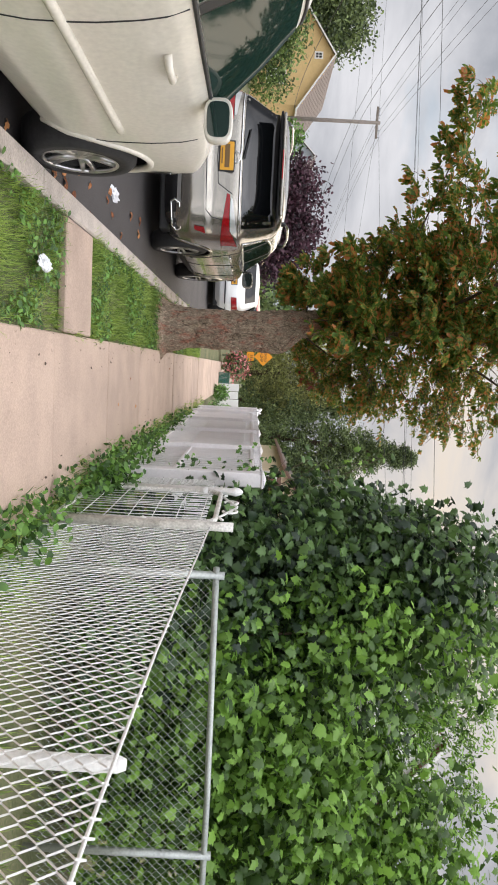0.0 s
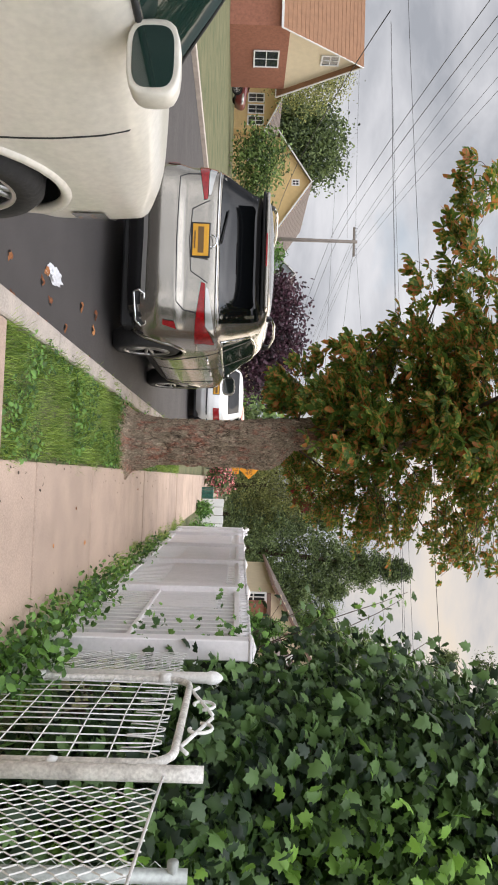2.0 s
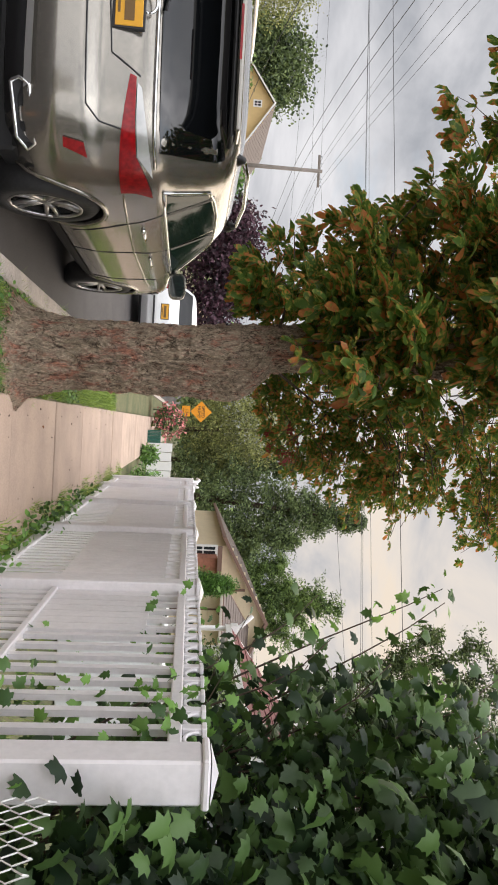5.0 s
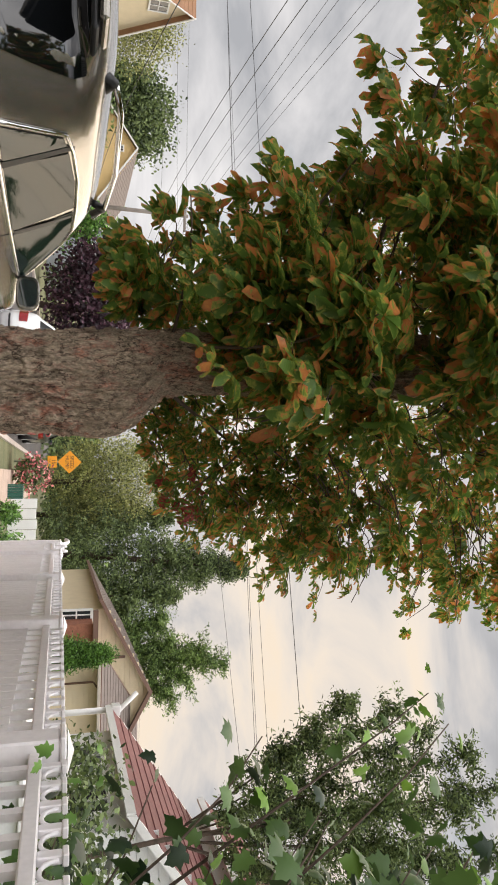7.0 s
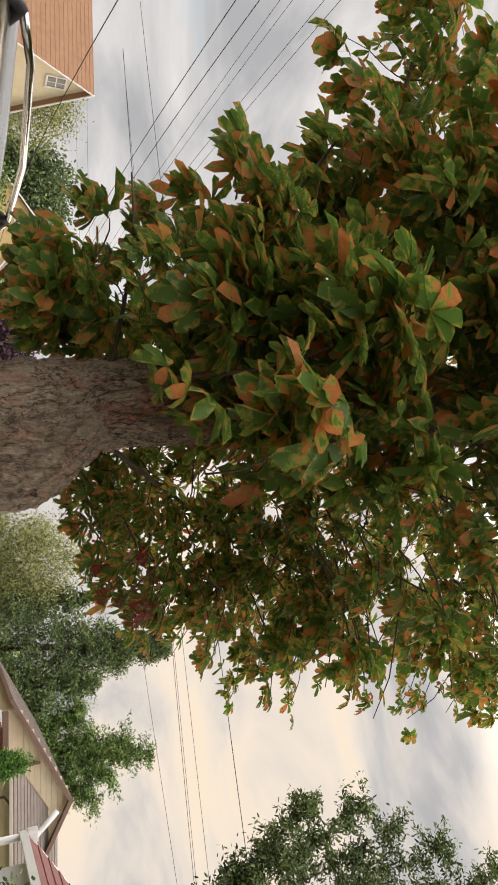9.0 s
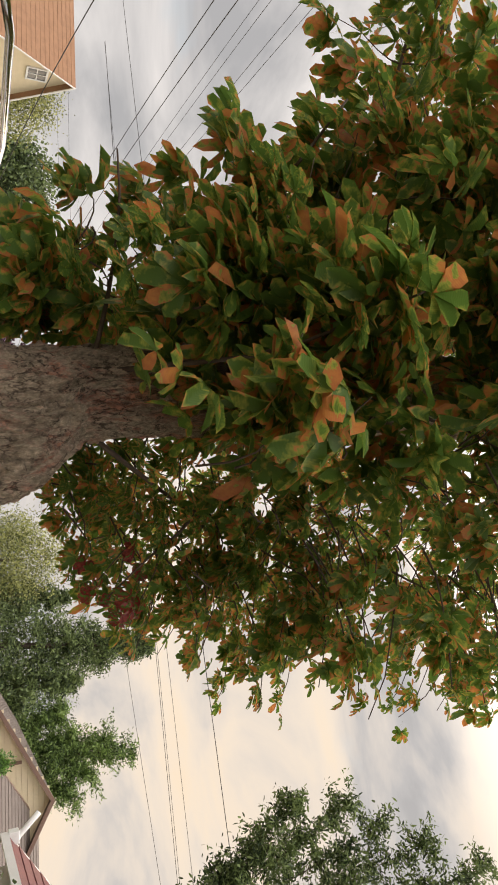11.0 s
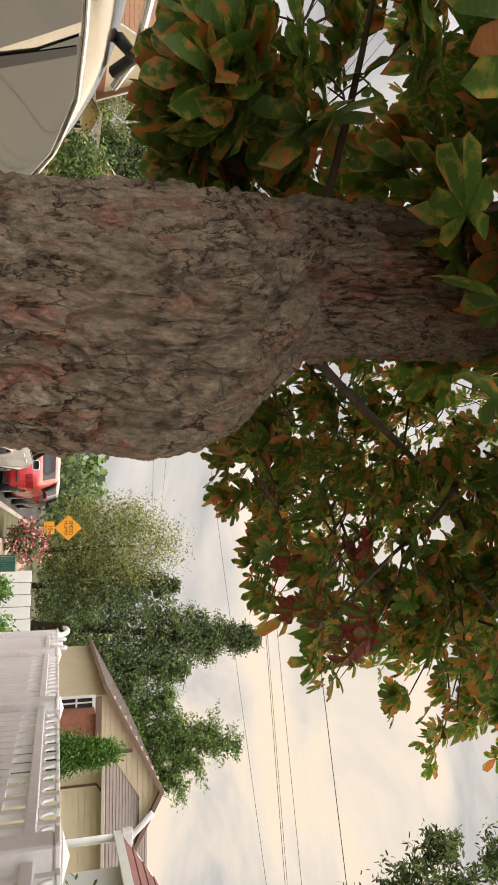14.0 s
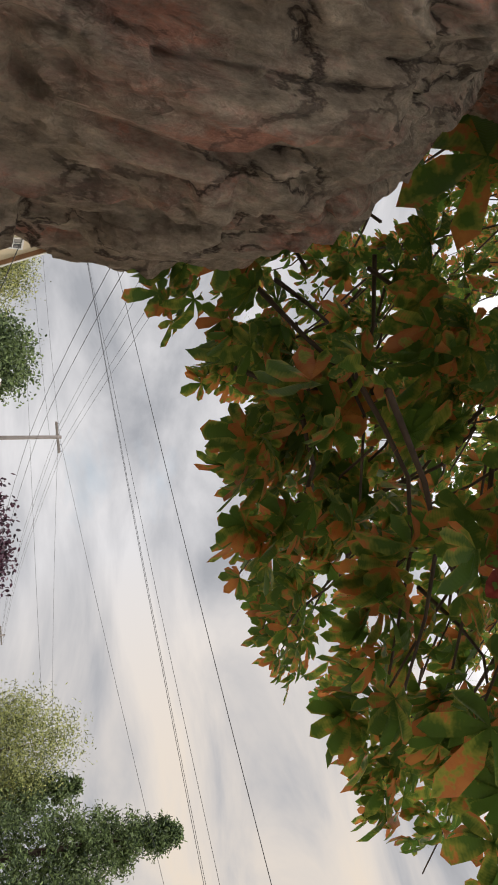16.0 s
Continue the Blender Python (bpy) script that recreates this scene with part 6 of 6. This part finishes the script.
def gable_house(label, x0, x1, y0, y1, eave, apex, wall, roof, fascia, windows=(), over=0.35, z0=-0.03, attic=True, name="house"):
    """Ridge along y; gables face the start and the end of the street."""
    h = thing(name, label, "house", (0, 0, 0))
    xm = (x0 + x1) / 2
    bm = prism(bmesh.new(), [(x0, z0), (x1, z0), (x1, eave), (xm, apex), (x0, eave)], y0 + 0.02, y1)
    part("wall", bm, wall, h)
    siding(h, "clapboard", wall, x0, x1, y0 + 0.02, z0 + 0.3, eave, -1, (xm, apex))
    k = (apex - eave) / (xm - x0)
    for s, xe in ((-1, x0), (1, x1)):
        roof_slope(h, (xe + s * over, y0 - over, eave - k * over + 0.06), (xe + s * over, y1 + over, eave - k * over + 0.06), (xm, y1 + over, apex + 0.06), (xm, y0 - over, apex + 0.06), roof, fascia)
    for wx, wz, ww, wh in windows:
        window(h, wx, y0 - 0.01, wz, ww, wh)
    return h


gable_house("yellow clapboard house with a grey roof across the street", -26.4, -19.2, 54, 64, 3.7, 6.15, M_YELLOW, M_GREYROOF, M_TRIM, [(-22.8, 4.7, 0.35, 0.45), (-24.6, 1.2, 0.9, 1.3), (-21.2, 1.2, 0.9, 1.3)])
wing = gable_house("low yellow wing with three white windows", -31.0, -26.5, 53, 60, 2.5, 3.6, M_YELLOW, M_GREYROOF, M_TRIM, [(-28.9, 1.1, 0.6, 1.1), (-28.0, 1.1, 0.6, 1.1), (-27.1, 1.1, 0.6, 1.1)])
gable_house("grey house behind the yellow house", -20.5, -15.5, 62, 72, 3.2, 5.7, M_GREYSIDE, M_GREYROOF, M_TRIM, [(-18, 3.4, 0.7, 0.8)])
gable_house("far cream house beyond the plum tree", -15.5, -10.5, 70, 80, 3.2, 5.4, M_CREAM, M_BROWNROOF, M_TRIM, [(-13, 3.2, 0.8, 1.0)])

brown = thing("house", "pale house under a large brown shingle roof", "house", (0, 0, 0))
gx, ya, yb, yc, ze, zt = -24.0, 37.6, 40.4, 43.4, 3.4, 7.65
bm = bmesh.new()
q = [(ya, -0.03), (yc, -0.03), (yc, ze), (yb, zt), (ya, ze)]
A = [bm.verts.new((gx, y_, z)) for y_, z in q]
B = [bm.verts.new((gx - 13, y_, z)) for y_, z in q]
bm.faces.new(A)
bm.faces.new(B[::-1])
for i in range(5):
    bm.faces.new((A[i], B[i], B[(i + 1) % 5], A[(i + 1) % 5]))
part("wall", bm, M_CREAM, brown)
part("brick_wall", boxes((gx - 12.9, gx + 0.05, ya - 0.05, yc - 0.02, -0.03, 3.25)), M_BRICK, brown)
kk = (zt - ze) / (yb - ya)
roof_slope(brown, (gx - 13.3, ya - 0.4, ze - 0.4 * kk + 0.06), (gx + 0.35, ya - 0.4, ze - 0.4 * kk + 0.06), (gx + 0.35, yb, zt + 0.06), (gx - 13.3, yb, zt + 0.06), M_BROWNROOF, M_TRIM)
roof_slope(brown, (gx - 13.3, yc + 0.4, ze - 0.4 * kk + 0.06), (gx + 0.35, yc + 0.4, ze - 0.4 * kk + 0.06), (gx + 0.35, yb, zt + 0.06), (gx - 13.3, yb, zt + 0.06), M_BROWNROOF, M_TRIM)
window(brown, gx + 0.01, yb, 5.3, 0.8, 0.9, "x", 1)
window(brown, gx + 0.06, yb, 1.4, 1.4, 1.3, "x", 1)

cream = gable_house("cream clapboard house with brown fascia and porch roof", 4.85, 10.4, 30, 40, 2.95, 4.45, M_CREAM, M_GREYROOF, M_FASCIA)
part("porch_wall", boxes((6.12, 10.2, 28.4, 29.98, -0.03, 2.68)), M_CREAM, cream)
siding(cream, "clapboard", M_CREAM, 6.12, 10.2, 28.4, 0.3, 2.66)
roof_slope(cream, (5.75, 27.9, 2.72), (10.6, 27.9, 2.72), (10.6, 30.6, 4.15), (8.45, 30.6, 4.15), M_GREYROOF, M_FASCIA)
part("gutter", boxes((5.72, 10.6, 27.80, 27.88, 2.60, 2.70), bevel=0.01), M_GUTTER, cream)
part("brick_wall", boxes((5.15, 6.115, 29.1, 29.95, -0.03, 2.5)), M_BRICK, cream)
window(cream, 5.02, 29.96, 1.55, 0.26, 0.9)
part("porch_beam", boxes((4.7, 6.1, 28.9, 29.09, 2.5, 2.66)), M_FASCIA, cream)
add("downpipe", tube([(6.75, 28.25, 0.2), (6.75, 28.25, 2.5), (6.9, 28.05, 2.64)], 0.035, 8), M_FASCIA, cream)
part("gable_strut", boxes((6.42, 6.50, 29.84, 29.92, 3.15, 3.62)), M_FASCIA, cream)

white = gable_house("white clapboard house with a maroon shingle roof", 5.35, 11.0, 16.4, 20.2, 2.62, 4.6, M_WHITESIDE, M_MAROONROOF, M_TRIM, [(7.4, 0.9, 0.9, 1.2)])
for yy in (17.3, 19.0):
    window(white, 5.34, yy, 1.0, 0.8, 1.15, "x", -1)
# upper storey
part("upper_wall", prism(bmesh.new(), [(7.3, 2.7), (11.7, 2.7), (11.7, 4.55), (9.5, 6.55), (7.3, 4.55)], 17.2, 20.1), M_WHITESIDE, white)
siding(white, "clapboard", M_WHITESIDE, 7.3, 11.7, 17.2, 3.3, 4.55, -1, (9.5, 6.55))
for s_, xe in ((-1, 7.3), (1, 11.7)):
    roof_slope(white, (xe + s_ * 0.35, 16.9, 4.30), (xe + s_ * 0.35, 20.4, 4.30), (9.5, 20.4, 6.61), (9.5, 16.9, 6.61), M_MAROONROOF, M_TRIM)
window(white, 8.6, 17.16, 4.55, 0.8, 1.0)
add("porch_post", tube([(5.05, 20.5, -0.03), (5.05, 20.5, 2.45)], 0.06, 10), M_TRIM, white)
part("post_cap", boxes((4.95, 5.15, 20.4, 20.6, 2.45, 2.62), bevel=0.01), M_TRIM, white)
add("porch_bracket", tube([(4.75, 20.5, 2.95), (5.05, 20.5, 2.62), (5.30, 20.5, 2.45)], 0.05, 8), M_TRIM, white)
shed = thing("garden_shed", "white panelled garden shed behind the fence", "shed", (2.6, 12.6, -0.05))
part("wall", boxes((0.0, 1.6, 0, 1.8, 0, 1.12), bevel=0.01), M_WHITESIDE, shed)
part("lid", boxes((-0.05, 1.65, -0.05, 1.85, 1.12, 1.17), bevel=0.01), M_TRIM, shed)

# ---- street furniture ----
M_SIGN = plain("amber_sign", (0.75, 0.30, 0.01), 0.5, vary=0.05)
M_INK = plain("black_sign_ink", (0.02, 0.02, 0.02), 0.6)
M_POLE = plain("weathered_timber", (0.20, 0.17, 0.145), 0.85, vary=0.2, bump=0.3)
M_CABLE = plain("black_cable", (0.02, 0.02, 0.022), 0.6)
sign = thing("warning_sign", "amber diamond speed hump sign with a 15 mph plate below", "sign", (-0.05, 29.7, -0.07))
tube_part("post", [(0, 0.03, 0), (0, 0.03, 2.05)], 0.028, M_BARE, sign)
dm = bmesh.new()
prism(dm, [(0, 2.12), (0.38, 1.73), (0, 1.34), (-0.38, 1.73)], -0.008, 0.0)
part("diamond", dm, M_SIGN, sign)
part("plate", boxes((-0.19, 0.19, -0.008, 0, 1.03, 1.33), bevel=0.003), M_SIGN, sign)


def writing(text, size, x, y, z, parent, mat):
    c = bpy.data.curves.new("text", "FONT")
    c.body, c.size, c.extrude = text, size, 0.001
    c.align_x, c.align_y = "CENTER", "CENTER"
    ob = bpy.data.objects.new("text", c)
    scene.collection.objects.link(ob)
    me = bpy.data.meshes.new_from_object(ob.evaluated_get(bpy.context.evaluated_depsgraph_get()))
    bpy.data.objects.remove(ob)
    o = finish("lettering", me, mat, parent)
    o.location, o.rotation_euler = (x, y, z), (math.pi / 2, 0, 0)
    return o


writing("SPEED", 0.16, 0, -0.011, 1.80, sign, M_INK)
writing("HUMP", 0.16, 0, -0.011, 1.65, sign, M_INK)
writing("15", 0.17, 0, -0.011, 1.22, sign, M_INK)
writing("M.P.H.", 0.07, 0, -0.011, 1.09, sign, M_INK)

upole = thing("utility_pole", "weathered timber utility pole with a crossarm", "utility pole", (-16.7, 49.6, -0.05))
tube_part("pole", [(0, 0, 0), (0, 0, 9.15)], [0.16, 0.11], M_POLE, upole, sides=12)
part("crossarm", boxes((-1.05, 1.05, -0.06, 0.06, 8.85, 9.0), bevel=0.01), M_POLE, upole)
for xx in (-0.95, -0.5, 0.5, 0.95):
    add("insulator", tube([(xx, 0, 9.0), (xx, 0, 9.07), (xx, 0, 9.14)], [0.03, 0.05, 0.02], 8), M_GREYSIDE, upole)
upole2 = thing("utility_pole", "far timber utility pole along the street", "utility pole", (-11.0, 92, -0.05))
tube_part("pole", [(0, 0, 0), (0, 0, 9.2)], [0.16, 0.11], M_POLE, upole2, sides=12)
part("crossarm", boxes((-1.05, 1.05, -0.06, 0.06, 8.7, 8.85), bevel=0.01), M_POLE, upole2)


def wire(a, b, sag, r, label="black overhead cable strung along the street"):
    a, b = Vector(a), Vector(b)
    pts = []
    for k in range(25):
        t = k / 24
        p = a.lerp(b, t)
        p.z -= 4 * sag * t * (1 - t)
        pts.append(p)
    ob = tube_part("overhead_cable", pts, r * 0.7, M_CABLE, None, label, sides=5)
    return tagged(ob, label, "cable", group="overhead cables")


for dx, z in ((-0.95, 9.1), (-0.5, 9.1), (0.5, 9.1), (0.95, 9.1)):
    wire((-16.7 + dx, 49.6, z), (-11.2 + dx, 10.0, z + 0.2), 0.3, 0.011)
    wire((-16.7 + dx, 49.6, z), (-11 + dx, 92, z - 0.2), 0.5, 0.012)
for z in (7.6, 7.1):
    wire((-16.6, 49.6, z), (-10.6, 10.0, z + 0.6), 0.5, 0.018)
    wire((-16.6, 49.6, z), (-11, 92, z), 0.6, 0.018)
cross = "thin overhead cable crossing the street"
for a, b, r in (((-24, 33.85, 8.6), (18, 23.2, 8.5), 0.016), ((-24, 37.0, 8.5), (18, 27.0, 8.5), 0.011), ((-24, 36.9, 8.5), (18, 28.8, 8.5), 0.011), ((-24, 37.1, 8.55), (18, 28.4, 8.3), 0.013),
                ((-16.7, 49.6, 9.0), (19, 28.2, 8.4), 0.012), ((-16.7, 49.6, 8.9), (6, 62, 8.6), 0.012), ((-30, 57, 8.6), (30, 60, 7.6), 0.014), ((-40, 47, 8.8), (-16.7, 49.6, 9.0), 0.012), ((-40, 49, 8.3), (-16.7, 49.6, 8.4), 0.012)):
    wire(a, b, 0.15, r, cross)
wire((-18.9, 53.9, 3.3), (-12.3, 20.0, 4.9), 0.55, 0.022, "thick service cable from the yellow house")

# ---- along the far pavement ----
lowf = thing("far_fence", "white panel fence beside the far pavement", "fence", (1.05, 27.0, -0.05))
for k in range(5):
    part("panel", boxes((0.02 + 0.3 * k, 0.30 + 0.3 * k, -0.02, 0.02, 0, 0.80 - 0.02 * (k % 2)), bevel=0.006), M_TRIM, lowf)
binn = thing("green_bin", "dark green slatted litter bin on the far pavement", "bin", (0.85, 26.2, 0.0))
for k in range(9):
    part("slat", boxes((-0.2 + 0.045 * k, -0.165 + 0.045 * k, -0.2, 0.2, 0, 0.40), bevel=0.004), plain("green_slat", (0.02, 0.11, 0.08), 0.5) if k == 0 else bpy.data.materials["green_slat"], binn)

# ---- litter and fallen leaves ----
M_PAPER = plain("crumpled_paper", (0.66, 0.66, 0.68), 0.8, vary=0.15, bump=0.3)


def crumple(name, label, at, s, mat, cat):
    bm = bmesh.new()
    bmesh.ops.create_icosphere(bm, subdivisions=4, radius=1)
    for v in bm.verts:
        n = noise.noise(v.co * 2.1 + Vector(at)) * 0.5 + noise.noise(v.co * 5) * 0.22
        v.co = Vector((v.co.x * s[0] * (1 + n), v.co.y * s[1] * (1 + n), max(-0.004, v.co.z * 0.02 * (1 + 2 * n))))
    ob = part(name, bm, mat, None, label)
    ob.location = at
    return tagged(ob, label, cat)


crumple("paper_scrap", "crumpled white paper scrap on the asphalt", (-1.10, 7.45, -0.112), (0.055, 0.17), M_PAPER, "litter")
crumple("paper_scrap", "torn pale paper in the grass", (-0.12, 5.0, 0.02), (0.04, 0.10), M_PAPER, "litter")
dry = None
for k in range(38):
    a = rnd.random()
    if k < 34:
        x, y_, z = rnd.uniform(-2.0, KERB - 0.16) if rnd.random() < 0.3 else KERB - 0.15 - abs(rnd.gauss(0, 0.25)), rnd.uniform(4.5, 9.0), -0.118
    else:
        x, y_, z = rnd.choice((rnd.uniform(LEFT, LEFT + 0.12), rnd.uniform(0.3, 1.2))), rnd.uniform(5, 12), 0.006
    if dry is None:
        v, f = LOBED
        v = [(p[0], p[1] * 0.8, 0.12 + 0.5 * p[2] + 0.12 * math.sin(6 * p[0])) for p in v]
        n = len(v)
        dry = bpy.data.meshes.new("fallen_leaf")
        dry.from_pydata(v + [(p[0], p[1], p[2] - 0.02) for p in v], [], [tuple(q) for q in f] + [tuple(i + n for i in q)[::-1] for q in f])
        dry.materials.append(M_DRYLEAF)
    ob = new("fallen_leaf", dry)
    s = rnd.uniform(0.05, 0.10) if k < 34 else rnd.uniform(0.03, 0.05)
    ob.matrix_world = Matrix.Translation((x, y_, z)) @ Matrix.Rotation(a * 6.28, 4, "Z") @ Matrix.Diagonal((s, s, s, 1))
    tagged(ob, "curled brown fallen leaf on the ground", "leaf", group="fallen leaves")
